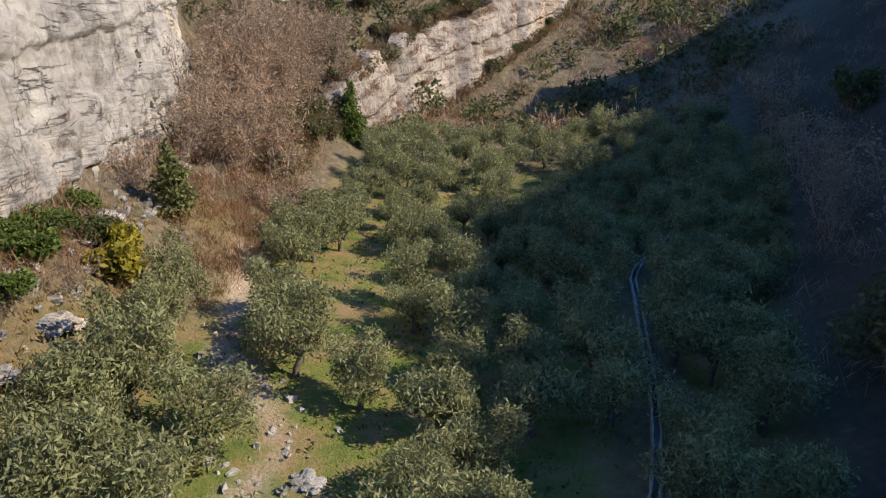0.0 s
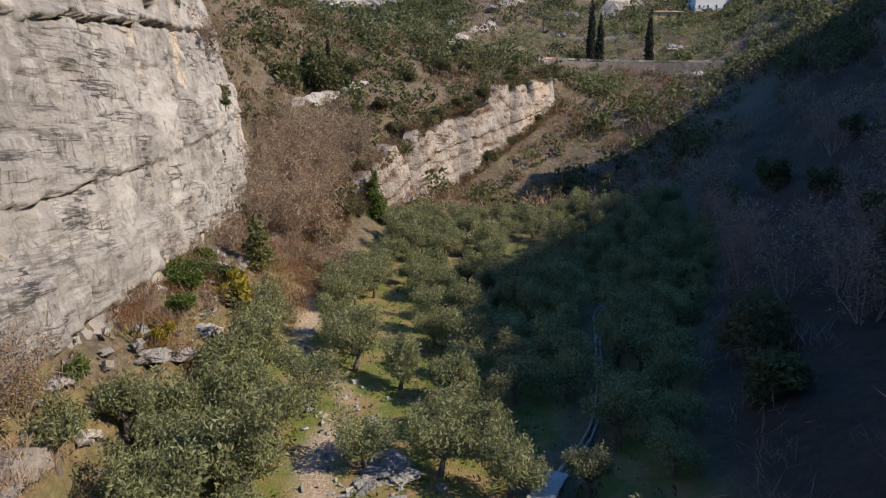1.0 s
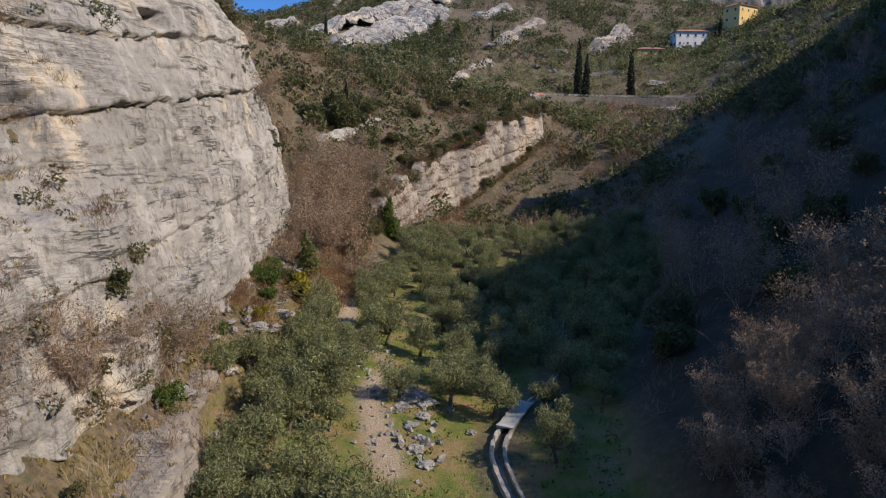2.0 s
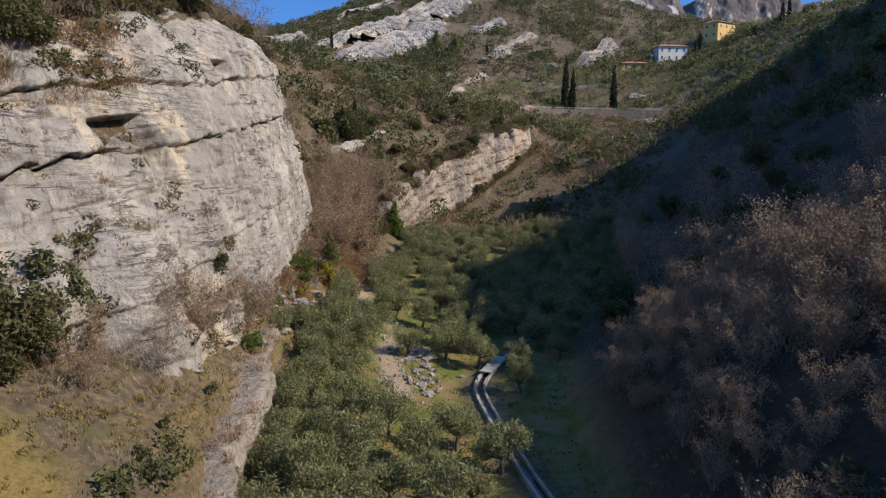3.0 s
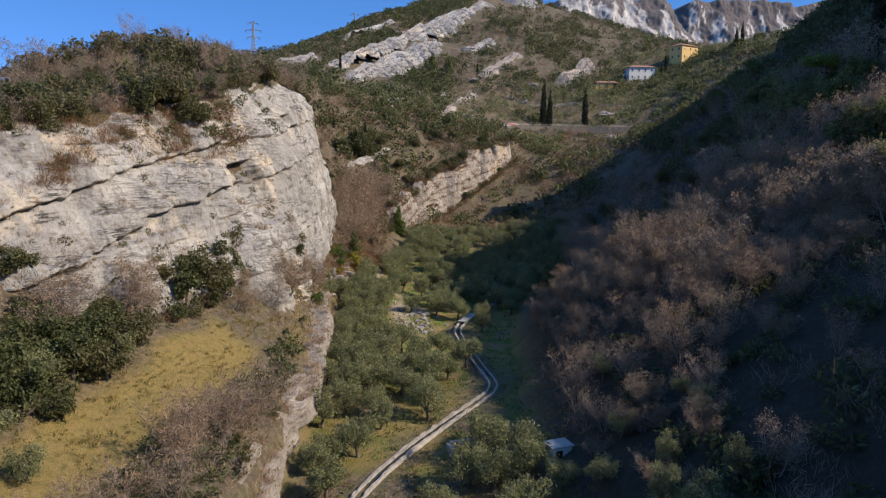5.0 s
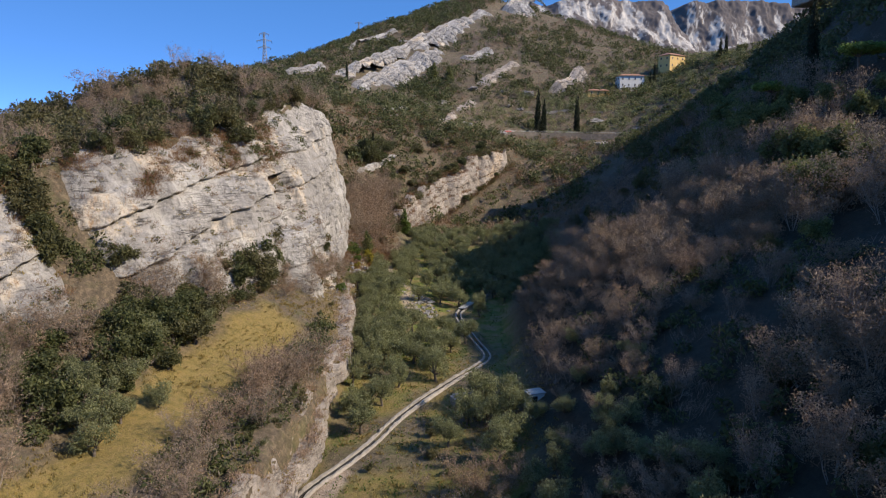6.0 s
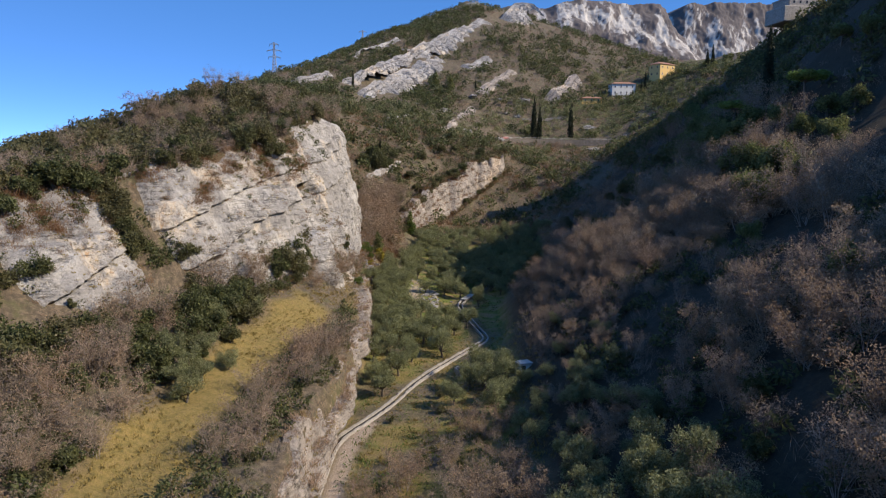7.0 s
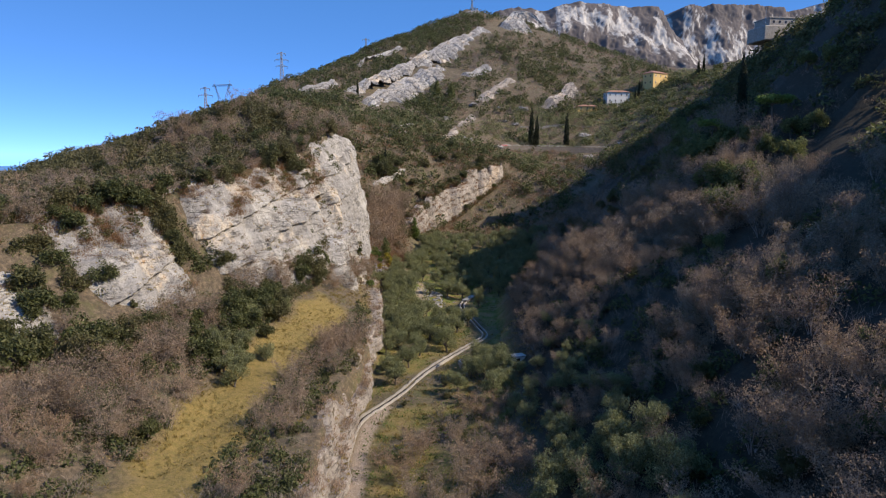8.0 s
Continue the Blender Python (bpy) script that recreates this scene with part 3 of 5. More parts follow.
]
for k, (crest, widths, label, rock) in enumerate(SLABS):
    slab("rock_slab_%d" % (k + 1), crest, widths, label, 1.3 + 1.7 * k, rock)


def on_slab(x, y):
    """Whether a place of the hillside lies under one of the bare slabs."""
    for crest, widths, _, _ in SLABS:
        w = max(widths)
        px, py = x - 0.4 * w, y + 0.25 * w
        for (ax, ay, _), (bx, by, _) in zip(crest, crest[1:]):
            t = min(1.0, max(0.0, ((px - ax) * (bx - ax) + (py - ay) * (by - ay)) / ((bx - ax) ** 2 + (by - ay) ** 2)))
            if w > 3.5 and math.hypot(px - ax - t * (bx - ax), py - ay - t * (by - ay)) < 0.5 * w:
                return True
    return False


def mountain(name, x0, x1, y, tops, foot, label, seed, rock, cover=0.42):
    """A far rock wall with a wooded foot, in full relief."""
    nu, nv = 260, 100
    verts = []
    for i in range(nu):
        u = i / (nu - 1)
        x = x0 + (x1 - x0) * u
        top = np.interp(u, np.linspace(0, 1, len(tops)), tops)
        for j in range(nv):
            v = j / (nv - 1)
            z = foot + (top - foot) * v
            back = y * (0.10 * v + 0.07 * v * v) + y * 0.10 * max(0, v - 0.97) / 0.03
            p = Vector((x, y, z))
            q = p * (9.0 / y) + Vector((seed, 0, 0))
            r = y * 0.020 * (noise.fractal(q, 0.75, 2.1, 7) + 0.5 * (0.5 - abs(noise.noise(Vector((q.x * 2.6, 0, q.z * 0.8))))))
            verts.append((x + r * 0.3, y + back - r * (1 - 0.3 * v), z + 0.35 * r * (v > 0.3)))
    me = mesh_from(name, verts, grid_faces(nu, nv), rock)
    bare_rock = []
    for i in range(nu):
        for j in range(nv):
            u, v = i / (nu - 1), j / (nv - 1)
            lift = noise.fractal(Vector((u * 22 + seed, v * 7, 3.0)), 0.6, 2.1, 7)
            bare_rock.append(min(1.0, max(0.0, 4.0 * (cover + lift - 3.4 * abs(v - 0.70 + 0.12 * math.sin(7 * u + seed))))))
    me.attributes.new("bare", "FLOAT", "POINT").data.foreach_set("value", np.array(bare_rock, np.float32))
    return tagged(new(name, me), label, "mountain", kind="structure")


def far_rock_build(nt, bsdf):
    n = noise_of(nt, 0.012, 9.0, 0.7, (1, 1, 0.6))
    a = nt.nodes.new("ShaderNodeAttribute")
    a.attribute_name = "bare"
    rock = ramp(nt, noise_of(nt, 0.03, 9.0, 0.72, (1, 1, 0.4)), [(0.34, (0.15, 0.135, 0.13)), (0.48, (0.37, 0.35, 0.33)), (0.64, (0.50, 0.47, 0.43))])
    wood = ramp(nt, n, [(0.35, (0.075, 0.066, 0.066)), (0.65, (0.125, 0.105, 0.10))])
    nt.links.new(mixed(nt, a.outputs["Fac"], wood, rock), bsdf.inputs["Base Color"])
    bsdf.inputs["Roughness"].default_value = 0.95


FAR_ROCK = material("far_limestone", far_rock_build)
mountain("mountain_1", 180, 980, 1950, (560, 596, 580, 598, 590, 584, 574, 400, 240), 190, "far grey limestone wall above woods", 2.0, FAR_ROCK)
mountain("mountain_2", 1250, 2500, 3400, (850, 950, 965, 970, 940, 985, 890), 150, "distant hazy mountain ridge", 5.0, FAR_ROCK, 0.45)


# ---------------------------------------------------------------- plants
def prisms(A, B, ra, rb, sides=3):
    """Tapered twigs from A to B as arrays of vertices and faces."""
    A, B = np.asarray(A, float), np.asarray(B, float)
    d = B - A
    d /= np.linalg.norm(d, axis=1)[:, None] + 1e-9
    h = np.where(np.abs(d[:, 2:3]) > 0.9, np.array([[1.0, 0, 0]]), np.array([[0, 0, 1.0]]))
    u = np.cross(d, h)
    u /= np.linalg.norm(u, axis=1)[:, None] + 1e-9
    w = np.cross(d, u)
    ra, rb = np.broadcast_to(ra, len(A))[:, None], np.broadcast_to(rb, len(A))[:, None]
    rings = []
    for P, r in ((A, ra), (B, rb)):
        for k in range(sides):
            t = 2 * math.pi * k / sides
            rings.append(P + r * (math.cos(t) * u + math.sin(t) * w))
    v = np.stack(rings, 1).reshape(-1, 3)
    base = np.arange(len(A))[:, None] * 2 * sides
    f = np.concatenate([base + np.array([[k, (k + 1) % sides, sides + (k + 1) % sides, sides + k]]) for k in range(sides)])
    return v, f


def sprays(centres, sizes, rng, thin=0.45, up=0.0):
    """Small bent leaf sprays as arrays of vertices and faces."""
    n = len(centres)
    a = rng.normal(size=(n, 3)) + (0, 0, up)
    a /= np.linalg.norm(a, axis=1)[:, None]
    b = np.cross(a, rng.normal(size=(n, 3)))
    b /= np.linalg.norm(b, axis=1)[:, None]
    s = np.asarray(sizes)[:, None]
    c = np.asarray(centres)
    v = np.stack([c - a * s, c + b * s * thin, c + a * s, c - b * s * thin + np.cross(a, b) * s * 0.25], 1).reshape(-1, 3)
    return v, np.arange(n)[:, None] * 4 + np.array([[0, 1, 2, 3]])


def blades(A, B, r, rng):
    """Fine twigs and stalks, each one narrow bent blade from A to B."""
    A, B = np.asarray(A, float), np.asarray(B, float)
    d = B - A
    s = np.cross(d, rng.normal(size=d.shape))
    s /= np.linalg.norm(s, axis=1)[:, None] + 1e-9
    r = np.broadcast_to(r, len(A))[:, None]
    m = A + d * 0.45
    v = np.stack([A, m + s * r, B, m - s * r], 1).reshape(-1, 3)
    return v, np.arange(len(A))[:, None] * 4 + np.array([[0, 1, 2, 3]])


def quads(name, vf, mat, smooth_shade=False):
    v, f = vf
    me = bpy.data.meshes.new(name)
    me.vertices.add(len(v))
    me.vertices.foreach_set("co", np.asarray(v, np.float32).reshape(-1))
    me.loops.add(f.size)
    me.loops.foreach_set("vertex_index", f.reshape(-1).astype(np.int32))
    me.polygons.add(len(f))
    me.polygons.foreach_set("loop_start", np.arange(0, f.size, 4, dtype=np.int32))
    me.polygons.foreach_set("use_smooth", np.full(len(f), smooth_shade))
    me.materials.append(mat)
    me.update(calc_edges=True)
    return me


def joined(*vfs):
    vs, fs, k = [], [], 0
    for v, f in vfs:
        vs.append(v)
        fs.append(f + k)
        k += len(v)
    return np.concatenate(vs), np.concatenate(fs)


def lobed(rng, n, lobes, shell=0.5):
    """Points in a cluster of ellipsoids (x, y, z, rx, ry, rz), denser to the outside."""
    lob = np.array(lobes, float)
    w = lob[:, 3] * lob[:, 4] * lob[:, 5]
    pick = rng.choice(len(lob), n, p=w ** 0.7 / (w ** 0.7).sum())
    d = rng.normal(size=(n, 3))
    d /= np.linalg.norm(d, axis=1)[:, None]
    r = (shell + (1 - shell) * rng.random(n))[:, None] * (1 + 0.16 * rng.normal(size=(n, 1)))
    return lob[pick, :3] + d * r * lob[pick, 3:]


def part(name, me, parent, label=""):
    ob = new(name, me)
    ob.parent = parent
    if label:
        ob["label"] = label
    return ob


def tree(kind, label, rng, trunk_h, trunk_r, lobes, n, size, mat, category="tree", thin=0.45, up=0.0, leader=False):
    root = new(kind)
    tip = Vector((0.2 * rng.normal(), 0.2 * rng.normal(), trunk_h))
    A, B, ra, rb = [(0, 0, -0.8), (0, 0, 0.3)], [(0, 0, 0.3), tip], [trunk_r * 1.5, trunk_r * 1.1], [trunk_r * 1.1, trunk_r * 0.8]
    for lo in lobes:
        c = Vector(lo[:3])
        start = Vector((0, 0, max(0.5, c.z - 0.8))) if leader else tip
        mid = start.lerp(c, 0.5) + Vector((0, 0, -0.15))
        A += [start, mid]
        B += [mid, c]
        ra += [trunk_r * 0.55, trunk_r * 0.35]
        rb += [trunk_r * 0.35, trunk_r * 0.12]
    part("trunk", quads("trunk", prisms(A, B, np.array(ra), np.array(rb), 6), BARK, True), root)
    part("crown", quads("crown", sprays(lobed(rng, n, lobes), size * (0.6 + 0.8 * rng.random(n)), rng, thin, up), mat), root)
    return tagged(root, label, category)


def bare(kind, label, rng, h, spread, stems, twigs, leaf, category="tree", leaf_mat=None):
    """A leafless many-stemmed tree or shrub: stems, branches, fine twigs and some withered leaves."""
    root = new(kind)
    A, B, R, S = [], [], [], []
    nodes = []
    for s in range(stems):
        t = 2 * math.pi * (s + rng.random()) / stems
        p = np.array((0.25 * math.cos(t), 0.25 * math.sin(t), -0.5))
        lean = np.array((math.cos(t), math.sin(t), 0)) * spread / h * (0.35 + 0.8 * rng.random())
        r = 0.05 * h / 5 * (0.7 + 0.5 * rng.random())
        for k in range(5):
            q = p + np.array((0, 0, h / 5)) * (0.8 + 0.3 * rng.random()) + lean * h / 5 + 0.09 * h * rng.normal(size=3) * (0.35, 0.35, 0.1)
            A.append(p)
            B.append(q)
            R.append(r)
            S.append(r * 0.72)
            r *= 0.72
            nodes.append((q, r, k))
            p = q
    part("trunk", quads("trunk", prisms(A, B, np.array(R), np.array(S), 4), PALE_BARK, True), root)
    A, B, R, S = [], [], [], []
    tips = []
    for _ in range(twigs // 5):
        q, r, k = nodes[int(rng.integers(len(nodes)))]
        if k == 0 and rng.random() < 0.7:
            continue
        d = rng.normal(size=3) * (1, 1, 0.5) + (0, 0, 0.75)
        d /= np.linalg.norm(d)
        e = q + d * h * (0.12 + 0.16 * rng.random())
        A.append(q)
        B.append(e)
        R.append(max(0.014, r * 0.5))
        S.append(0.010)
        for _ in range(4):
            w = q + (e - q) * (0.3 + 0.7 * rng.random())
            dd = d + 0.75 * rng.normal(size=3) + (0, 0, 0.35)
            dd /= np.linalg.norm(dd)
            z = w + dd * h * (0.06 + 0.10 * rng.random())
            A.append(w)
            B.append(z)
            R.append(0.011)
            S.append(0.005)
            tips.append(z)
    part("branchwork", quads("branchwork", blades(A, B, np.array(R) * 1.5, rng), TWIG), root)
    if leaf:
        tips = np.array(tips)
        c = tips[rng.integers(len(tips), size=leaf)] + 0.2 * rng.normal(size=(leaf, 3))
        part("foliage", quads("foliage", sprays(c, 0.12 * (0.6 + 0.8 * rng.random(leaf)), rng, 0.5), leaf_mat or WITHERED), root, "withered brown leaves")
    return tagged(root, label, category)


def ring_lobes(rng, h, r, n, flat=0.8):
    out = [(0.1 * r, 0, h, r * 0.7, r * 0.7, r * 0.7 * flat)]
    for i in range(n):
        t = 2 * math.pi * (i + 0.6 * rng.random()) / n
        d, s = r * (0.45 + 0.3 * rng.random()), r * (0.30 + 0.22 * rng.random())
        out.append((d * math.cos(t), d * math.sin(t), h + r * 0.45 * rng.normal() * 0.7, s, s, s * (0.8 + 0.5 * rng.random())))
    return out


def stacked(rng, h0, h1, r, n):
    return [(0.1 * r * rng.normal(), 0.1 * r * rng.normal(), h0 + (h1 - h0) * i / (n - 1), r * (1.02 - (i / (n - 1)) ** 2.2), r * (1.02 - (i / (n - 1)) ** 2.2), (h1 - h0) / n * 1.1) for i in range(n)]


def on_face(y, v, out=1.6):
    """A place on the west cliff at the share v of its height."""
    i = min(max(round((y + 62) / 196 * 599), 0), 599)
    j = min(max(round((v + 0.06) / 1.09 * 209), 0), 209)
    co = CLIFF.data.vertices[i * 210 + j].co
    return co.x + 0.25 * out, co.z


def seat(x, y):
    """The same, below a point of the plan."""
    z, fz, tz = float(height(x, y)), L3(y)[1], L4(y)[1]
    return on_face(y, (z - fz) / (tz - fz), 0.5) if L4(y)[0] < x < L3(y)[0] else (x, z)


rng = np.random.default_rng(5)
OLIVES = [tree("olive_tree", "grey-green olive tree with a loose airy crown", rng, 1.2, 0.2, ring_lobes(rng, 2.7, 2.0 + 0.15 * k, 9), 3300, 0.155, OLIVE, thin=0.3, up=0.5) for k in range(5)]
OAKS = [tree("holm_oak", "dark evergreen oak bush on the rocky slope", rng, 1.0, 0.18, ring_lobes(rng, 2.1, 2.0 + 0.25 * k, 9), 2100, 0.20, OAK) for k in range(4)]
BUSHES = [tree("evergreen_shrub", "low dark green shrub in dry grass", rng, 0.5, 0.08, ring_lobes(rng, 0.9, 1.1 + 0.2 * k, 6), 800, 0.17, OAK, "shrub") for k in range(2)]
BARES = [bare("bare_tree", "leafless grey-brown deciduous tree with thin twigs", rng, 5.5 + 0.6 * k, 3.4, 6, 1900, 420 + 220 * k, "tree") for k in range(4)]
RUSTY = [bare("withered_tree", "deciduous tree with remaining rusty brown leaves", rng, 5.5, 3.2, 6, 1300, 2300, "tree") for k in range(2)]
THICKET = [bare("bare_thicket", "dense grey-brown thicket of thin bare twigs", rng, 4.0, 3.6, 10, 2400, 1300, "shrub") for k in range(2)]
SCRUB = [bare("bare_shrub", "low leafless brown shrub", rng, 2.2 + 0.4 * k, 2.2, 8, 800, 110, "shrub") for k in range(3)]
PINES = [tree("umbrella_pine", "umbrella pine with a flat bright green crown", rng, 7.5, 0.28, [(d * math.cos(t), d * math.sin(t), 9.6 - 0.12 * d, 1.9, 1.9, 1.15) for t, d in ((0.3, 0.4), (1.2, 3.1), (2.3, 2.8), (3.4, 3.2), (4.4, 2.7), (5.5, 3.1))], 4000, 0.27, PARASOL)]
ROUND_PINES = [tree("pine_tree", "broad green pine on the shaded slope", rng, 3.0, 0.3, ring_lobes(rng, 5.0, 3.4, 10, 0.7), 3400, 0.27, PINE)]
CYPRESSES = [tree("cypress_tree", "tall narrow dark green cypress", rng, 2.0, 0.2, stacked(rng, 1.0, 15.5, 1.35, 14), 3000, 0.26, CYPRESS, up=1.5, leader=True)]
CONIFERS = [tree("conifer_tree", "dark green conifer with a pointed crown", rng, 1.0, 0.15, stacked(rng, 0.9, 6.8, 1.7, 9), 2000, 0.24, PINE, leader=True)]
YELLOWS = [tree("yellow_shrub", "rounded shrub with bright yellow leaves", rng, 0.6, 0.1, ring_lobes(rng, 1.3, 1.5, 8), 1700, 0.2, YELLOW, "shrub")]
IVIES = [tree("ivy_tree", "bright green ivy-covered tree by the rock face", rng, 1.2, 0.2, stacked(rng, 0.8, 9.5, 2.0, 8), 2600, 0.26, IVY, leader=True)]
BRAMBLES = [tree("bramble_shrub", "yellow-green leafy shrub at the foot of the cliff", rng, 0.6, 0.08, ring_lobes(rng, 1.2, 1.5 + 0.2 * k, 8), 1500, 0.16, IVY, "shrub") for k in range(2)]
PLANTED = set()


def patchy(x, y, s=0.025, cut=0.0, seed=0.0):
    return noise.noise(Vector((x * s, y * s, seed))) > cut


def plant(kinds, x, y, size=1.0, dz=0.0, z=None, group=""):
    ob = kinds[int(rng.integers(len(kinds)))]
    if 9 < x < 52 and -36 < y < 8:
        size *= 0.66          # low growth in the shaded hollow
    elif 7 < x < 32 and -62 < y <= -8:
        size *= 0.76
    z = float(height(x, y)) + dz if z is None else z
    m = pose(x, y, z, 0, 0, 360 * rng.random())
    if ob.name in PLANTED:
        c = copy_thing(ob, m)
    else:
        PLANTED.add(ob.name)
        c, c.matrix_basis = ob, m
    c.scale = (size, size, size * (0.9 + 0.25 * rng.random()))
    if group:
        c["group"] = group
    return c


# olives that stand alone
for x, y, s in ((1.0, 54.8, 1.05), (5.6, 44.5, 0.95), (-3.6, 57.5, 1.15), (-4.2, 16.5, 1.15), (-8.5, 12.5, 1.25), (1.6, 25, 1.15), (-4.4, 4.5, 1.15), (-2.6, 30, 1.1), (-6.5, 26, 1.1),
                (8.5, -41, 1.0), (11, -48, 1.05), (11, -60, 1.1), (16.5, -64.5, 1.1), (-7.4, 71, 1.0), (-2.6, 68.5, 1.2), (-1.4, 79, 1.1), (-13.5, 78, 1.15)):
    plant(OLIVES, x, y, s, group="olive trees in the grove")
kept = [(1.0, 54.8), (5.6, 44.5), (-3.6, 57.5), (-4.2, 16.5), (-8.5, 12.5), (1.6, 25), (-4.4, 4.5), (-2.6, 30), (-6.5, 26), (-7.4, 71), (-2.6, 68.5), (-1.4, 79), (-13.5, 78)]
for y in np.arange(-14, 140, 4.0):
    for x in np.arange(-24, 40, 3.9):
        xx, yy = x + 1.0 * rng.normal(), y + 1.0 * rng.normal()
        if not L1(yy)[0] + (1.8 if yy < 46 or yy > 80 else -1.5) < xx < R1(yy)[0] + 3 or away(xx, yy, CHANNEL) < (2.4 if yy < 58 else 1.7) or away(xx, yy, TRACK) < 2.4:
            continue
        if xx > 9 and yy < 55 or (xx > np.interp(yy, [-30, -10, 5, 16], [-20, -13, -6, 0]) and yy < 20):
            continue
        if math.hypot((xx + 5.5) / 7.5, (yy - 46) / 12) < 1 or math.hypot((xx + 9.2) / 3.8, (yy - 82.5) / 8) < 1 or math.hypot((xx + 6) / 2.5, (yy - 76) / 4) < 1 or (yy < 52 and xx > -0.5):
            continue
        if min(math.hypot(xx - a, yy - b) for a, b in kept) < 3.1 or rng.random() < (0.02 if xx < -12 else 0.1):
            continue
        kept.append((xx, yy))
        plant(OLIVES, xx, yy, 0.85 + 0.33 * rng.random(), group="olive trees in the grove")
for yy in np.arange(52, 70, 3.2):
    for xx in (-21.5, -18.6, -15.8):
        x, y = xx + 0.5 * rng.normal(), yy + 0.5 * rng.normal()
        if away(x, y, TRACK) > 2.0 and min(math.hypot(x - a, y - b) for a, b in kept) > 2.3:
            kept.append((x, y))
            plant(OLIVES, x, y, 1.0 + 0.25 * rng.random(), group="olive trees in the grove")

# cliff foot: yellow shrub, conifer, dry shrubs
plant(YELLOWS, -24.2, 77.5, 1.35)
plant(YELLOWS, -25.5, 64, 0.6)
plant(CONIFERS, -25.6, 90.5, 1.05)
for x, y, s in ((-28.4, 78, 1.0), (-28.8, 82.5, 0.9), (-27.2, 73.5, 1.1), (-26.2, 69.5, 0.9), (-29, 75, 0.8), (-25.4, 80.5, 0.8), (-26.3, 40.2, 0.8), (-25.2, 38.4, 0.7), (-26.8, 54, 0.7)):
    plant(BRAMBLES, x, y, s)
plant(OAKS, -26.3, 79.5, 0.75)
for x, y, s in ((-25.5, 57, 0.7), (-26, 68, 0.6), (-27.5, 72, 0.5), (-24, 84, 0.6), (-25, 73, 0.8)):
    plant(SCRUB, x, y, s)
for x, y, s in ((-27.6, 44.5, 0.8), (-28.2, 39.5, 0.85), (-30.2, 36, 0.8), (-31.8, 31.5, 0.85), (-29.6, 33.5, 0.7), (-33, 27, 0.8), (-34.5, 22, 0.7), (-27.2, 49, 0.7), (-32.5, 17, 0.6), (-34.8, 30, 0.7)):
    plant(BARES + RUSTY, x, y, s)
for x, y, s in ((-28.5, 41, 1.5), (-30, 93, 1.3), (-29, 98, 1.5), (-26.5, 95, 1.2)):
    plant(SCRUB, x, y, s)

# hollow between the two rock walls
for k in range(46):
    y = 104 + 52 * rng.random()
    x = np.interp(y, [104, 120, 156], [-29, -30, -25]) + 6.5 * rng.normal()
    if x < L1(y)[0] - 1.5 and not (y < 140 and x > -19.5):
        plant((BARES, BARES, RUSTY, THICKET, BARES, OAKS)[k % 6], x, y, (1.0 + 0.6 * rng.random()) * (0.7 if k % 6 > 4 else 1.0))
for x, y, s in ((-21, 128, 1.1), (-24, 131, 1.0), (-28, 126, 0.9), (-20, 134, 0.9), (-23, 137, 1.0), (-17.5, 139, 0.8)):
    plant(OAKS, x, y, s)
plant(IVIES, -16.7, 138, 1.05)

# shrubs rooted in the cliff
for x, y, z, s in ((-34.0, 108, 33.5, 0.7), (-38.0, 100, 44.5, 0.8), (-39, 104, 46, 0.9), (-31.5, 62, 24, 0.25)):
    plant(BUSHES, x, y, s, z=z)

# bench below the cliff: bushes, bare shrubs
for x, y, z, s in ((-37.6, 20, 20.5, 1.3), (-40.6, 15, 21, 1.25), (-35.6, 24.5, 19.5, 1.0), (-42.5, 10.5, 21.5, 0.9), (-36, 17, 18.5, 0.8)):
    plant(OAKS, x, y, s, z=z)
plant(OAKS, -45.5, 32.5, 1.35, z=44.5)
for x, y, s in ((-40.4, -5.3, 1.2), (-43.1, -13.4, 1.25), (-45.9, -19.6, 1.15), (-44.5, -9, 1.2), (-47.5, -15, 1.1), (-40.4, -20, 0.9), (-60.7, -49.3, 1.2), (-58.3, -45.7, 1.2), (-57.7, -39.3, 1.15), (-65.9, -51.8, 1.4), (-66.5, -56, 1.5),
                (-71, -53, 1.4), (-56, -33, 1.0), (-53, -57, 0.9)):
    plant(OAKS, x, y, s)
for x, y, s in ((-44.8, -33.3, 1.0), (-40.5, -33.5, 0.9), (-40.5, -39.5, 0.9), (-43, -37, 0.95), (-38, -29, 0.7)):
    plant(OLIVES, x, y, s)
for y, v, s in ((-9, 0.15, 1.2), (-10.5, 0.35, 1.25), (-11, 0.55, 1.2), (-12.5, 0.75, 1.2), (-13, 0.95, 1.2), (-34, 0.5, 1.1), (-35, 0.8, 1.2), (-50, 0.2, 1.2), (-55, 0.5, 1.2),
                (8, 0.97, 1.0), (13, 1.0, 1.1), (3, 1.0, 1.0), (24, 0.98, 0.9), (-20, 0.98, 1.1), (-26, 0.96, 1.0)):
    x, z = on_face(y, v, 0.8)
    plant(OAKS, x, y, s, z=z - 0.6)
for k in range(170):
    y = -75 + 112 * rng.random()
    u = rng.random()
    x = M2(y)[0] + (-8 - 14 * u if k % 4 else 7 + 6 * u)
    if L1(y)[0] - 1.5 > x > L3(y)[0]:
        plant(SCRUB if k % 3 else BARES[:2], x, y, 0.65 + 0.5 * rng.random())
for k in range(70):
    y = -82 + 60 * rng.random()
    x = np.interp(rng.random(), [0, 1], [L3(y)[0], M2(y)[0] - 3])
    plant((OAKS, BUSHES, SCRUB, SCRUB, RUSTY, SCRUB)[k % 6], x, y, (0.75 if k % 6 != 1 else 1.0) + 0.45 * rng.random() - 0.3 * (k % 6 == 4))
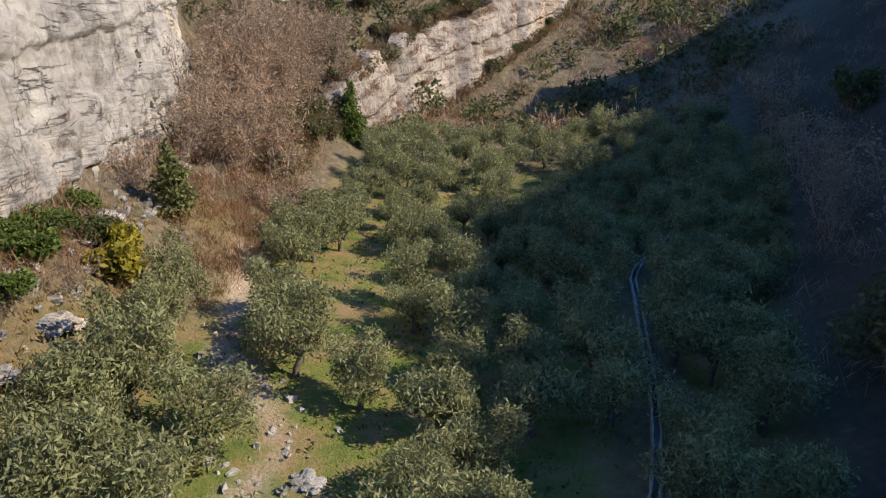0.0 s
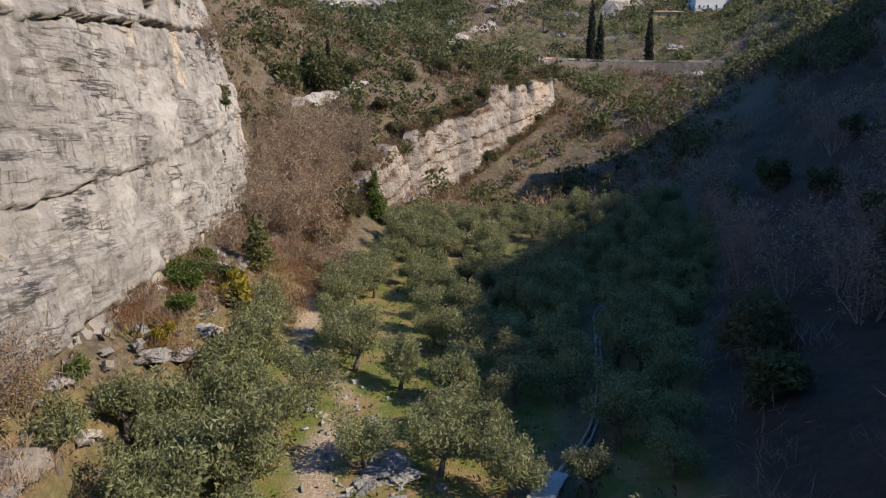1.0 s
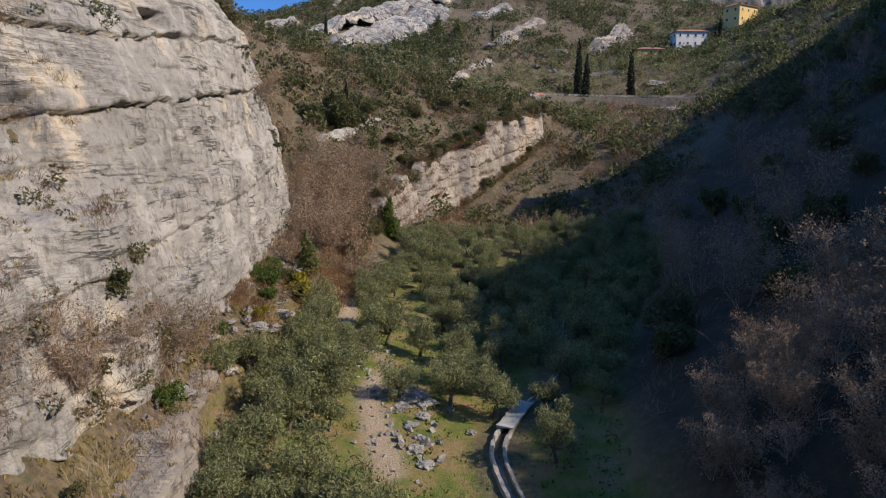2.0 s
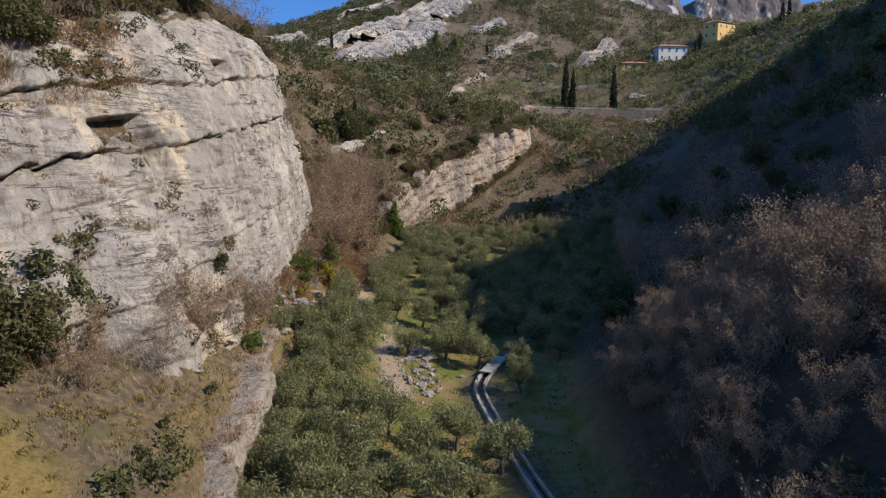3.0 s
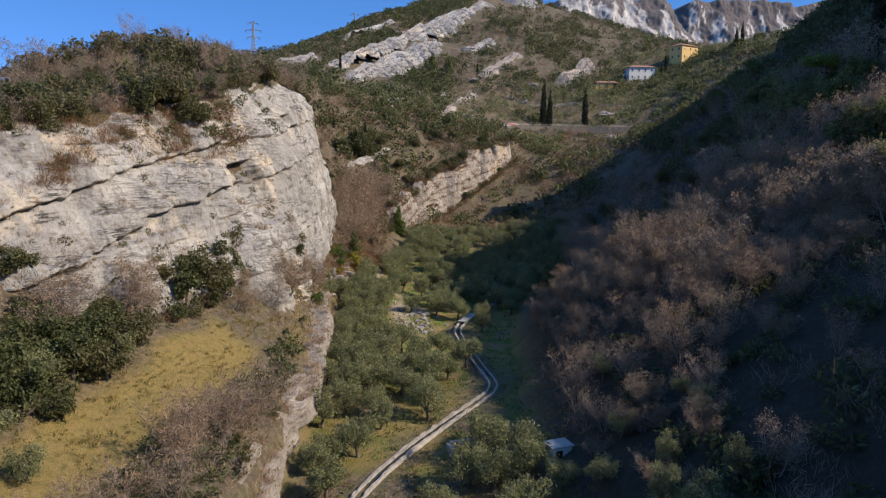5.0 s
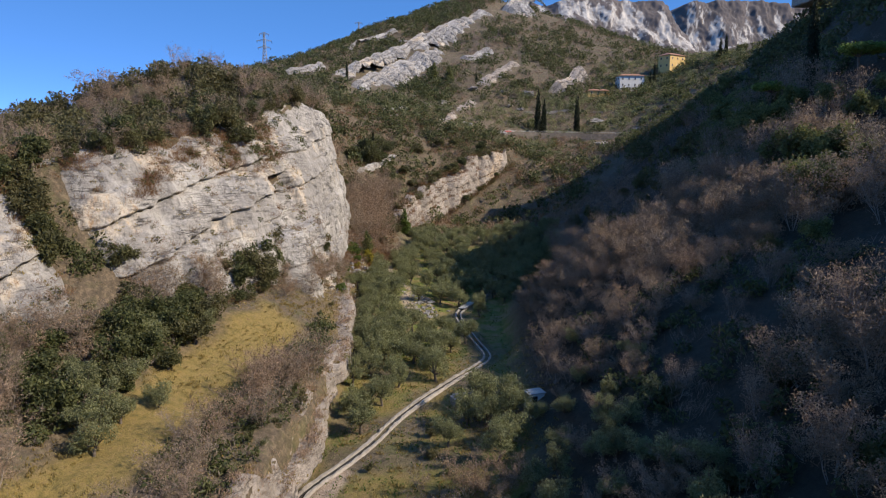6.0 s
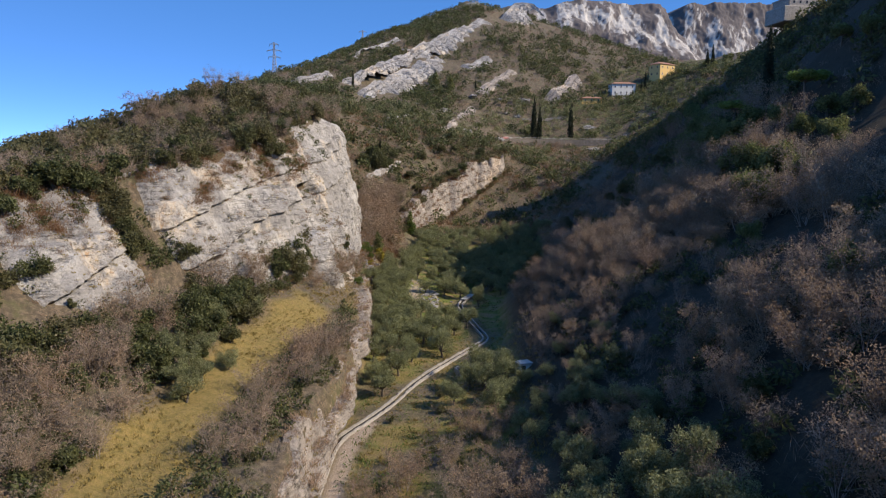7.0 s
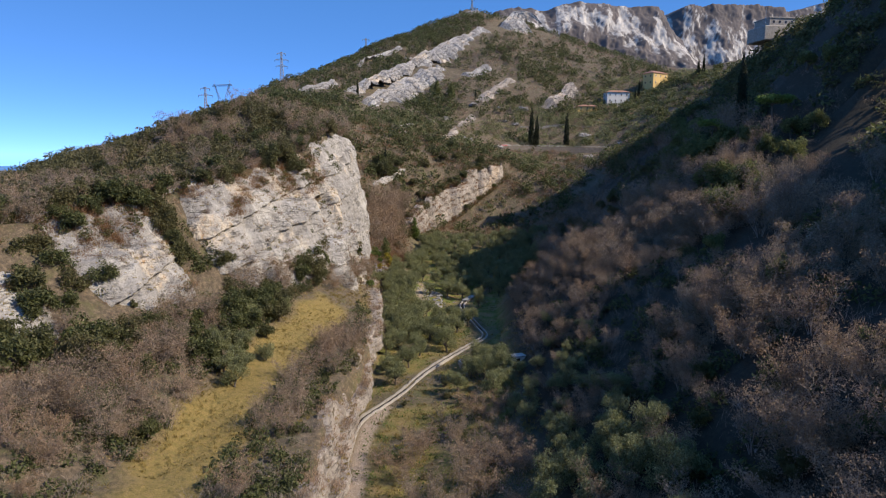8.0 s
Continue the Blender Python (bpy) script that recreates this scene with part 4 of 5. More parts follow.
for x, y, s in ((-45.1, -48.8, 1.0), (-44.8, -55.9, 0.9), (-49.2, -54.9, 1.0), (-57.2, -61.7, 1.0), (-55.4, -53.4, 1.0), (-51.5, -43.3, 1.0), (-53, -49.9, 1.1), (-50, -38, 0.9), (-29.5, 33, 0.8), (-31, 27, 0.8), (-27.8, 46, 0.85), (-30, 24, 0.7), (-28.6, 38, 0.7)):
    plant(BARES, x, y, s)
plant(IVIES, -30.0, 41.5, 0.5, z=17.5)
for k in range(26):
    y = -70 + 112 * rng.random()
    plant(BUSHES, L2(y)[0] - 1.0 - 3.5 * rng.random(), y, 0.4 + 0.35 * rng.random())

# evergreen oaks in the gullies and along the foot of the southern rocks
for x, y, s in ((-69.2, -13.1, 1.3), (-70.4, -5.8, 1.3), (-64.2, -11.3, 1.3), (-63.4, -13.5, 1.2), (-61.8, -14.6, 1.3), (-65.7, -10.6, 1.2), (-76.1, -32.3, 1.3), (-73.8, -32.5, 1.2), (-74.6, -26.5, 1.2),
                (-75.4, -41.3, 1.3), (-70.6, -38.9, 1.2), (-73.6, -44.4, 1.4), (-69.8, -30.9, 1.0), (-55, -6, 1.0), (-58, -10, 1.2)):
    x, z = seat(x, y)
    plant(OAKS, x, y, s, z=z - 0.3)
for x, y, s in ((-61.4, -44.6, 1.4), (-52.2, -36.4, 1.1), (-58.5, -48.4, 1.4), (-55.1, -34.8, 1.2), (-47.5, -18.8, 1.3), (-46.5, -12.9, 1.4), (-42.9, -5.6, 1.2),
                (-42.4, -13.3, 1.2), (-41, -7.6, 1.2), (-45.8, -24.2, 1.2), (-43.2, -20.2, 1.1), (-56.7, -41.3, 1.2), (-40, -11, 1.1), (-42.1, -11, 1.0), (-50, -22, 1.1), (-52, -27, 1.2), (-48.5, -8, 1.1), (-45, -1, 1.0)):
    plant(OAKS, x, y, s)
for x, y, s in ((-42.6, -27.1, 1.0), (-41.8, -33.9, 1.0), (-39.4, -8.4, 0.9), (-44, -16, 1.0)):
    plant(OLIVES, x, y, s)
for x, y, z, s in ((-38.4, 25.5, 22.5, 1.3), (-37.2, 28.9, 23.4, 1.2), (-39.4, 21, 22, 1.4), (-37.6, 22.3, 20.6, 1.2), (-38.2, 16, 19.8, 1.3), (-37, 13, 18.4, 1.0), (-36.4, 32, 25, 1.0), (-40, 10.5, 19.6, 1.1), (-39.2, 5, 17.6, 0.9)):
    plant(OAKS if s > 1.05 else BUSHES, x + 0.9, y, s, z=z)
for k in range(48):
    y = -58 + 98 * rng.random()
    x, z = on_face(y, 0.34 * rng.random() ** 1.2, 1.9)
    r = rng.random()
    plant(SCRUB if r < 0.55 else BUSHES if r < 0.8 else BARES[:1], x, y, (0.7 if r < 0.8 else 0.55) * (0.8 + 0.6 * rng.random()), z=z + 0.3)
for k in range(95):
    y = -52 + 160 * rng.random()
    x, z = L4(y)
    plant(OAKS if k % 5 < 2 else RUSTY[:1] + THICKET + BUSHES, x - 5.5 * rng.random() + 1.0, y, (0.95 + 0.5 * rng.random()) * (1.0 if k % 5 < 2 else 0.7), z=z + 0.2)

# top of the west hill
for k in range(110):
    y = -55 + 190 * rng.random()
    u = rng.random() ** 1.3
    x = L4(y)[0] - 2.5 - 42 * u
    r = rng.random()
    plant(OAKS if r < 0.32 else RUSTY if r < 0.45 else BARES if r < 0.75 else THICKET, x, y, 0.7 + 0.45 * rng.random())

# floor east of the channel: olives, shrubs
for x, y, s in ((3.2, -4, 1.0), (5.8, -21.2, 1.05), (15.9, -34.5, 1.1), (21.5, -31.4, 1.0), (9.4, -10.5, 0.9), (12.2, -66.2, 1.1), (18.3, -69.6, 1.1), (20, -74.7, 1.2), (10.8, -29.3, 1.0), (17.5, -41.2, 1.0), (6.5, -12, 0.95), (3, -15, 0.9),
                (22, -47, 1.0), (13, -57, 1.0), (7, -70, 1.0), (24, -60, 1.0), (13, -22, 1.0), (18, -25, 0.9)):
    plant(OLIVES, x, y, s, group="olive trees in the grove")
for k, (x, y, s) in enumerate(((-3.9, -36.3, 1.0), (-0.7, -49.6, 1.2), (-7.8, -41.1, 0.9), (4.9, -46.2, 0.9), (1.3, -57.4, 1.3), (-9.6, -45.9, 0.8), (7.9, -56.1, 1.0), (-11.8, -38.1, 0.8), (-2, -42, 1.0), (3, -52, 1.1), (-5, -53, 1.0), (-12, -52, 0.7),
                               (2, -38, 0.8), (-6, -30, 0.8), (-9, -60, 0.9), (1, -31, 0.9), (6, -36, 0.8), (-1, -64, 1.1))):
    plant(SCRUB + RUSTY[:1] if k % 4 else BUSHES, x, y, s * (1.0 if k % 4 else 0.7))

for x, y, s in ((2.8, -8.2, 1.15), (6.4, -13.7, 1.15), (9.6, -18.8, 1.15), (0.5, -13.5, 1.0), (16.2, -30.2, 1.1), (14.5, -36.8, 1.2), (9.8, -35.9, 1.2), (7.2, -35, 1.1), (12.2, -52.3, 1.25), (11, -55, 1.1), (12, -60.2, 1.2), (18.5, -58.1, 1.3), (16.9, -62.5, 1.2),
                (19.6, -52, 1.1), (9, -65, 1.1), (16.3, -70.8, 1.2), (20.6, -66, 1.2), (19.5, -44.5, 1.1), (22.4, -16.3, 1.0), (22.8, -20.6, 1.0), (13.5, -44.5, 1.1), (-2.5, -20, 0.9), (4, -26, 1.1)):
    plant(OLIVES, x, y, s, group="olive trees in the grove")
for x, y, s in ((-0.4, -33, 0.75), (2.3, -34.1, 0.7), (3.7, -42.8, 0.8), (-1.6, -47.3, 0.85), (0.1, -51.8, 0.85), (-2, -56.5, 0.9), (0.5, -58.8, 0.9), (4.1, -49.5, 0.8), (5.2, -56.2, 0.8), (4.6, -32.9, 0.6), (-3.4, -39.7, 0.7), (-4.5, -62, 0.8), (4, -64, 0.8)):
    plant(RUSTY + THICKET, x, y, s)
for k in range(60):
    x, y = -17 + 30 * rng.random(), -85 + 78 * rng.random()
    if away(x, y, CHANNEL) > 2.5 and away(x, y, SIDE_TRACK) > 2.5:
        plant(SCRUB if k % 3 else BUSHES, x, y, 0.45 + 0.45 * rng.random())

for k in range(75):
    y = -95 + 98 * rng.random()
    x = R1(y)[0] + 5 + 12 * rng.random()
    r = rng.random()
    plant(THICKET if r < 0.35 else SCRUB if r < 0.55 else OLIVES if r < 0.7 else BUSHES if r < 0.8 else RUSTY, x, y, (0.6 if r < 0.35 or r > 0.8 else 0.85) + 0.3 * rng.random())

# east slope: leafless wood with some evergreens
for k in range(210):
    y = -128 + 182 * rng.random()
    x = R1(y)[0] + (4 if y > -14 else 15) + 66 * rng.random() ** 1.1
    r = rng.random()
    if y > 38 and x < 28 or 0 < y < 46 and x < 54:
        continue
    spur = abs(y - 22) < 20 and x < 48
    plant(RUSTY if r < (0.45 if spur else 0.14) else BARES if r < 0.86 else OAKS if r < 0.95 else SCRUB, x, y, (0.85 + 0.5 * rng.random()) * (0.75 if y < -10 and x < 55 else 1.0))
for yy in np.arange(-2, 46, 3.3):
    for xx in np.arange(12, 58, 3.5):
        x, y = xx + 1.1 * rng.normal(), yy + 1.1 * rng.normal()
        if x > R1(y)[0] + 4 and not (y > 38 and x < 17) and rng.random() < 0.85:
            plant(RUSTY if rng.random() < 0.62 else BARES, x, y, float(np.interp(x, [13, 20, 26, 34], [0.38, 0.52, 0.74, 0.98])) * (0.85 + 0.35 * rng.random()))
for x, y in ((16.5, 37.5), (19, 33), (22, 30), (15.5, 31), (26, 26), (20.5, 25), (14.5, 33)):
    plant(RUSTY, x, y, 0.5 + 0.2 * rng.random())
for k in range(95):
    y = -102 + 62 * rng.random()
    x = R1(y)[0] + 17 + 42 * rng.random()
    plant((RUSTY, THICKET, RUSTY, THICKET, BARES, OAKS)[k % 6], x, y, (0.75 + 0.4 * rng.random()) * (0.8 if k % 6 == 5 else 1.0))
for x, y, s in ((49.6, -13.5, 1.0), (57.2, 1, 1.05), (61, 8, 0.9), (66.6, 16.6, 1.0), (45, -50, 0.75), (71, 46, 0.9), (79, 35, 0.8), (87, 20, 0.9), (78, 12, 0.9), (92, 112, 0.9), (85, 108, 0.8), (80, 100, 0.9), (88, 96, 0.9), (76, 84, 0.8), (72, 60, 0.9), (68, 30, 0.8),
                (96, 120, 0.9), (100, 108, 0.9), (75, 72, 0.9)):
    plant(ROUND_PINES, x, y, s)
for x, y, s in ((104, 147, 1.0), (97.1, 143.3, 1.1), (91.3, 146.5, 1.0), (95.1, 114.2, 1.0), (86.1, 106, 1.1), (72.2, 42.7, 1.0), (76.2, 45.3, 0.9), (66, 20.1, 1.2), (66.5, 12.1, 1.2), (64.4, 26.2, 1.1), (66.6, 4.2, 0.9), (58.4, 7.6, 1.1), (58.2, 1.1, 1.1),
                (69.4, 47, 1.0), (78, 35.7, 0.8), (84.3, 25.8, 0.8), (97.5, 44.7, 0.8), (99.2, 36, 0.8), (77.6, 22.6, 0.9), (70, 52, 1.0), (74, 66, 1.1), (80, 78, 1.1), (82, 88, 1.1), (78, 95, 1.0), (90, 104, 1.0), (92, 126, 1.1), (72, 80, 0.9)):
    plant(ROUND_PINES, x, y, s)
plant(PINES, 84, 35, 1.05)
plant(PINES, 78.3, 61, 0.85)
plant(CYPRESSES, 82, 50, 1.25)
for k in range(60):
    y = 58 + 95 * rng.random()
    x = R1(y)[0] + 4 + 66 * rng.random()
    plant(OAKS if rng.random() < 0.55 else BARES, x, y, 0.9 + 0.5 * rng.random())

for k in range(60):
    y = 139 + 76 * rng.random()
    top = k % 5 < 3
    x, z = (B_TOP if top else B_FOOT)(y)
    plant(BUSHES + OAKS[:1] if k % 3 else SCRUB, x + (-3.5 * rng.random() + 0.5 if top else 1.0 + 2.0 * rng.random()), y, 0.55 + 0.6 * rng.random(), z=z - 0.3 + (0.6 if top else 0))

# north hillside: single trees that stand out
for x, y, s in ((52, 276, 1.5), (55.5, 276.5, 1.36), (74.6, 277, 1.4), (177, 331, 0.95), (181, 332, 0.95), (143, 356, 0.8), (139, 352, 0.7), (-36, 178, 0.6), (-33, 185, 0.55), (-64, 330, 0.7), (20, 340, 0.5), (2, 345, 0.6)):
    plant(CYPRESSES, x, y, s)
for x, y, s in ((190, 330, 1.6), (-33, 174, 1.9), (-36, 182, 1.8), (-29, 178, 1.6), (-40, 172, 1.8), (-27, 186, 1.5), (-14, 196, 1.3), (-19, 176, 1.3), (16, 216, 1.3), (-6, 182, 1.0), (-12, 168, 1.1), (-16, 172, 0.9), (3, 212, 1.2), (-4, 208, 1.1), (11, 209, 0.9)):
    plant(OAKS, x, y, s)
plant(CONIFERS, -8, 340, 2.0)
plant(CONIFERS, 2, 338, 1.7)


# ---------------------------------------------------------------- woods and grass that nobody could count
def scatter(name, pts, make, mat, label, category):
    vf = joined(*(make(*p) for p in pts))
    return tagged(new(name, quads(name, vf, mat)), label, category, kind="stuff")


def clump(n, size, flat=0.75):
    def make(x, y, z, r):
        c = rng.normal(size=(n, 3))
        c *= (0.55 + 0.45 * rng.random((n, 1))) / np.linalg.norm(c, axis=1)[:, None]
        return sprays(np.array((x, y, z + r * flat * 0.75)) + c * (r, r, r * flat), size * r * (0.6 + 0.8 * rng.random(n)), rng)
    return make


def brush(n, thick):
    def make(x, y, z, r):
        a = np.array((x, y, z)) + rng.normal(size=(n, 3)) * (0.55 * r, 0.55 * r, 0.25 * r) + (0, 0, 0.35 * r)
        d = rng.normal(size=(n, 3)) * (0.6, 0.6, 0.4) + (0, 0, 0.9)
        b = a + d / np.linalg.norm(d, axis=1)[:, None] * r * (0.5 + 0.5 * rng.random((n, 1)))
        return blades(a, b, 1.5 * thick * r, rng)
    return make


def spots(n, x0, x1, y0, y1, r0, r1, keep=lambda x, y: True):
    x, y = x0 + (x1 - x0) * rng.random(n), y0 + (y1 - y0) * rng.random(n)
    ok = np.array([keep(a, b) for a, b in zip(x, y)])
    x, y = x[ok], y[ok]
    z = height(x, y)
    return list(zip(x, y, z, r0 + (r1 - r0) * rng.random(len(x))))


def on_cliff_north(x, y):
    return 138 < y < 214 and B_FOOT(y)[0] - 6.5 < x < B_FOOT(y)[0] + 1.2


def north(x, y):
    return not on_cliff_north(x, y) and x < 130 + 0.3 * y


def wooded(x, y):
    """How thickly evergreens cover the north hillside: most on its left flank and between the slabs, least on the olive terraces."""
    base = float(np.interp(x, [-150, -10, 25, 60, 130, 200], [0.62, 0.60, 0.36, 0.22, 0.30, 0.5]))
    if y > 300 and x < 90:
        base += 0.08
    return base + 0.55 * noise.noise(Vector((x * 0.028, y * 0.028, 1))) + 0.25 * noise.noise(Vector((x * 0.09, y * 0.09, 5)))


def grove(x, y):
    band = 45 < x < 130 and 268 < y < 345 or 20 < x < 60 and 225 < y < 300 or -70 < x < 20 and 236 < y < 292 or 110 < x < 190 and 300 < y < 400
    return band and north(x, y) and not on_slab(x, y) and not (250 < y < 272 and x > 18)


def green(x, y):
    return rng.random() < wooded(x, y) and not (20 < x < 120 and 250 < y < 272) and north(x, y) and not on_slab(x, y)


scatter("hillside_evergreens", spots(8000, -150, 180, 160, 540, 1.4, 3.9, green), clump(72, 0.20, 0.95), OAK, "dark evergreen oaks and scrub covering the far hillside", "scrub")
scatter("hillside_low_scrub", spots(4500, -150, 180, 150, 540, 0.8, 1.7, green), clump(36, 0.24), OAK, "low dark scrub between the trees of the far hillside", "scrub")
scatter("hillside_olives", spots(4200, -70, 190, 225, 400, 1.4, 2.4, grove), clump(60, 0.19, 0.85), OLIVE, "rows of olive trees on terraced hillside", "trees")
scatter("hillside_brush", spots(4300, -150, 190, 145, 540, 1.4, 3.2, lambda x, y: north(x, y) and not on_slab(x, y)), brush(46, 0.013), TWIG, "leafless brown brush on the far hillside", "brush")
scatter("ridge_woods", spots(1100, -220, 130, 330, 640, 1.8, 3.6, lambda x, y: not on_slab(x, y) and patchy(x, y, 0.015, -0.2, 4)), clump(50, 0.25, 0.85), OAK, "dark scrub along the far ridge", "scrub")
scatter("slope_brush", spots(1000, 8, 115, -130, 165, 1.2, 2.6, lambda x, y: x > R1(y)[0] + (2 if y > -12 else 13)), brush(60, 0.007), TWIG, "leafless brown undergrowth on the shaded slope", "brush")
scatter("slope_evergreens", spots(2100, 40, 150, -60, 215, 1.4, 3.4, lambda x, y: x > R2(y)[0] + 12 and (x > 58 or y > 60) and patchy(x, y, 0.03, -0.12, 9)), clump(76, 0.20, 0.9), OAK, "dark evergreen undergrowth on the shaded slope", "scrub")
scatter("lower_slope_evergreens", spots(170, 19, 50, -85, 4, 1.0, 2.2, lambda x, y: x > R1(y)[0] + 11), clump(70, 0.2), OAK, "dark evergreen bushes among bare trees on the lower slope", "scrub")
scatter("upper_slope_woods", spots(1500, 85, 260, -60, 330, 1.8, 3.4, lambda x, y: x > R4(y)[0] - 6), clump(46, 0.25), OAK, "dark trees along the upper slope", "trees")
scatter("hilltop_brush", spots(1700, -130, -40, -60, 170, 1.2, 2.6, lambda x, y: x < L4(y)[0] + 0.5), brush(52, 0.010), TWIG, "leafless brown brush on top of the cliff", "brush")
scatter("hilltop_oaks", spots(1500, -135, -42, -55, 125, 1.7, 3.3, lambda x, y: x < L4(y)[0] - 1.5 and patchy(x, y, 0.05, -0.18, 3)), clump(150, 0.15, 0.9), OAK, "dark rounded evergreen oaks covering the top of the hill", "trees")
scatter("hilltop_evergreens", spots(1900, -150, -50, -60, 300, 1.3, 2.9, lambda x, y: x < L4(y)[0] - 4 and patchy(x, y, 0.04, -0.2, 3)), clump(60, 0.21), OAK, "dark evergreen scrub on top of the hill", "scrub")
scatter("bench_brush", spots(1200, -80, -20, -80, 135, 0.7, 1.7, lambda x, y: L3(y)[0] - 3 < x < L2(y)[0] - 0.5 and not (M2(y)[0] - 4 < x < M2(y)[0] + 6.5 and y < 10)), brush(70, 0.010), TWIG,
        "brown brush among dry grass below the cliff", "brush")
def face_spots(n, y0, y1, v1, r0, r1, v0=0.0):
    """Places on the west cliff, in patches that follow the beds."""
    out = []
    while len(out) < n:
        y, v = y0 + (y1 - y0) * rng.random(), v0 + (v1 - v0) * rng.random() ** 1.3
        x, z = on_face(y, v, 0.6)
        if noise.noise(Vector((y * 0.06, (z - 0.35 * y) * 0.22, 6))) > -0.2 + 0.75 * (v if v0 == 0 else 1 - v):
            out.append((x, y, z, r0 + (r1 - r0) * rng.random()))
    return out


scatter("rock_brush", face_spots(420, -62, 44, 0.8, 0.4, 1.0), brush(70, 0.012), BROWN, "reddish dry brush on the rock slabs", "brush")


def tuft(x, y, z, r):
    a = np.array((x, y, z - 0.05)) + rng.normal(size=(9, 3)) * (0.5 * r, 0.5 * r, 0.02)
    b = a + (rng.normal(size=(9, 3)) * (0.35, 0.35, 0.15) + (0, 0, 0.9)) * r
    return blades(a, b, 0.05, rng)


def ledge_spots(ob, n, r0, r1, keep):
    """Places on the flat parts of a rock face."""
    me = ob.data
    nor, cen = np.empty(len(me.polygons) * 3), np.empty(len(me.polygons) * 3)
    me.polygons.foreach_get("normal", nor)
    me.polygons.foreach_get("center", cen)
    nor, cen = nor.reshape(-1, 3), cen.reshape(-1, 3)
    ok = cen[np.array([abs(k[2]) > 0.62 and keep(*p) for k, p in zip(nor, cen)])]
    ok = ok[rng.integers(len(ok), size=n)]
    return [(*p, r0 + (r1 - r0) * rng.random()) for p in ok]


def foot(x, y):
    return L3(y)[0] - 1 < x < L3(y)[0] + np.interp(y, [-60, -10, 10, 40, 50], [7, 5, 6, 4, 1.5])


scatter("cliff_foot_brush", spots(1500, -92, -24, -62, 50, 0.6, 1.5, foot), brush(56, 0.012), BROWN, "rusty brown brush on the slope below the cliff", "brush")
scatter("cliff_foot_twigs", spots(700, -92, -24, -62, 50, 0.7, 1.6, foot), brush(56, 0.011), TWIG, "grey bare brush on the slope below the cliff", "brush")
scatter("cliff_foot_shrubs", spots(420, -92, -24, -62, 48, 0.4, 1.1, foot), clump(70, 0.2), OAK, "small green shrubs on the slope below the cliff", "shrubs")
scatter("brink_brush", face_spots(800, -58, 46, 1.0, 0.6, 1.5, 0.72), brush(56, 0.012), BROWN, "rusty brush hanging over the brink of the cliff", "brush")
scatter("brink_shrubs", face_spots(150, -58, 60, 1.0, 0.6, 1.4, 0.78), clump(70, 0.2), OAK, "dark shrubs along the brink of the cliff", "shrubs")
scatter("bench_shrubs", spots(1900, -85, -22, -84, 20, 0.5, 1.6, lambda x, y: L3(y)[0] < x < L2(y)[0] - 1 and not M2(y)[0] - 4 < x < M2(y)[0] + 6.5), clump(80, 0.19), OAK, "low green shrubs scattered over the dry bench", "shrubs")
def gully_spots(n, middles, r0, r1):
    """Places in the clefts between the rock slabs of the west cliff."""
    out = []
    for k in range(n):
        v = 0.02 + rng.random()
        z = L3(middles[k % 2])[1] + v * 18
        y = middles[k % 2] + 0.25 * (z - 32) + 1.5 * rng.normal()
        x, z = on_face(y, v, 0.6)
        out.append((x, y, z - 0.4, r0 + (r1 - r0) * rng.random()))
    return out


scatter("gully_brush", gully_spots(150, (-9, -34), 0.7, 1.6), brush(60, 0.012), BROWN, "brown brush in the clefts between the rock slabs", "brush")
scatter("gully_shrubs", gully_spots(110, (-9, -34), 0.8, 1.9), clump(90, 0.18), OAK, "dark evergreen shrubs in the clefts between the rock slabs", "shrubs")
scatter("rock_shrubs", face_spots(200, -60, 44, 0.7, 0.5, 1.1), clump(70, 0.2), OAK, "small dark shrubs rooted in the rock slabs", "shrubs")
scatter("ledge_brush", ledge_spots(CLIFF, 620, 0.35, 1.0, lambda x, y, z: y < 50), brush(60, 0.014), BROWN, "reddish dry brush on the ledges of the cliff", "brush")
scatter("ledge_grass", ledge_spots(CLIFF, 1500, 0.25, 0.5, lambda x, y, z: y < 54), tuft, STRAW, "dry grass on the ledges of the cliff", "grass")
scatter("ledge_shrubs", ledge_spots(CLIFF, 70, 0.4, 0.9, lambda x, y, z: y < 48 or z > 44), clump(70, 0.2), OAK, "small green shrubs on the ledges of the cliff", "shrubs")
scatter("ledge_west_brush", ledge_spots(LEDGE, 1000, 0.35, 1.1, lambda x, y, z: y > -110), brush(60, 0.013), TWIG, "grey-brown brush hanging over the low ledge", "brush")
scatter("ledge_west_grass", ledge_spots(LEDGE, 900, 0.25, 0.5, lambda x, y, z: y > -110), tuft, STRAW, "dry grass on the low ledge", "grass")
scatter("north_face_brush", ledge_spots(NORTH, 520, 0.5, 1.3, lambda x, y, z: True), brush(60, 0.014), BROWN, "dry brush on the northern rock face", "brush")
scatter("near_hillside_brush", spots(1300, -55, 75, 138, 268, 0.9, 2.0, lambda x, y: not on_cliff_north(x, y) and x < 40 + 0.4 * (y - 138)), brush(56, 0.013), BROWN, "brown brush around the northern rock face", "brush")
def along(feature, n, x0, x1, z0, r0, r1):
    """Places beside a feature line of the northern rock face."""
    out = []
    for _ in range(n):
        y = 137 + 77 * rng.random()
        x, z = feature(y)
        out.append((x + x0 + (x1 - x0) * rng.random(), y, z + z0, r0 + (r1 - r0) * rng.random()))
    return out


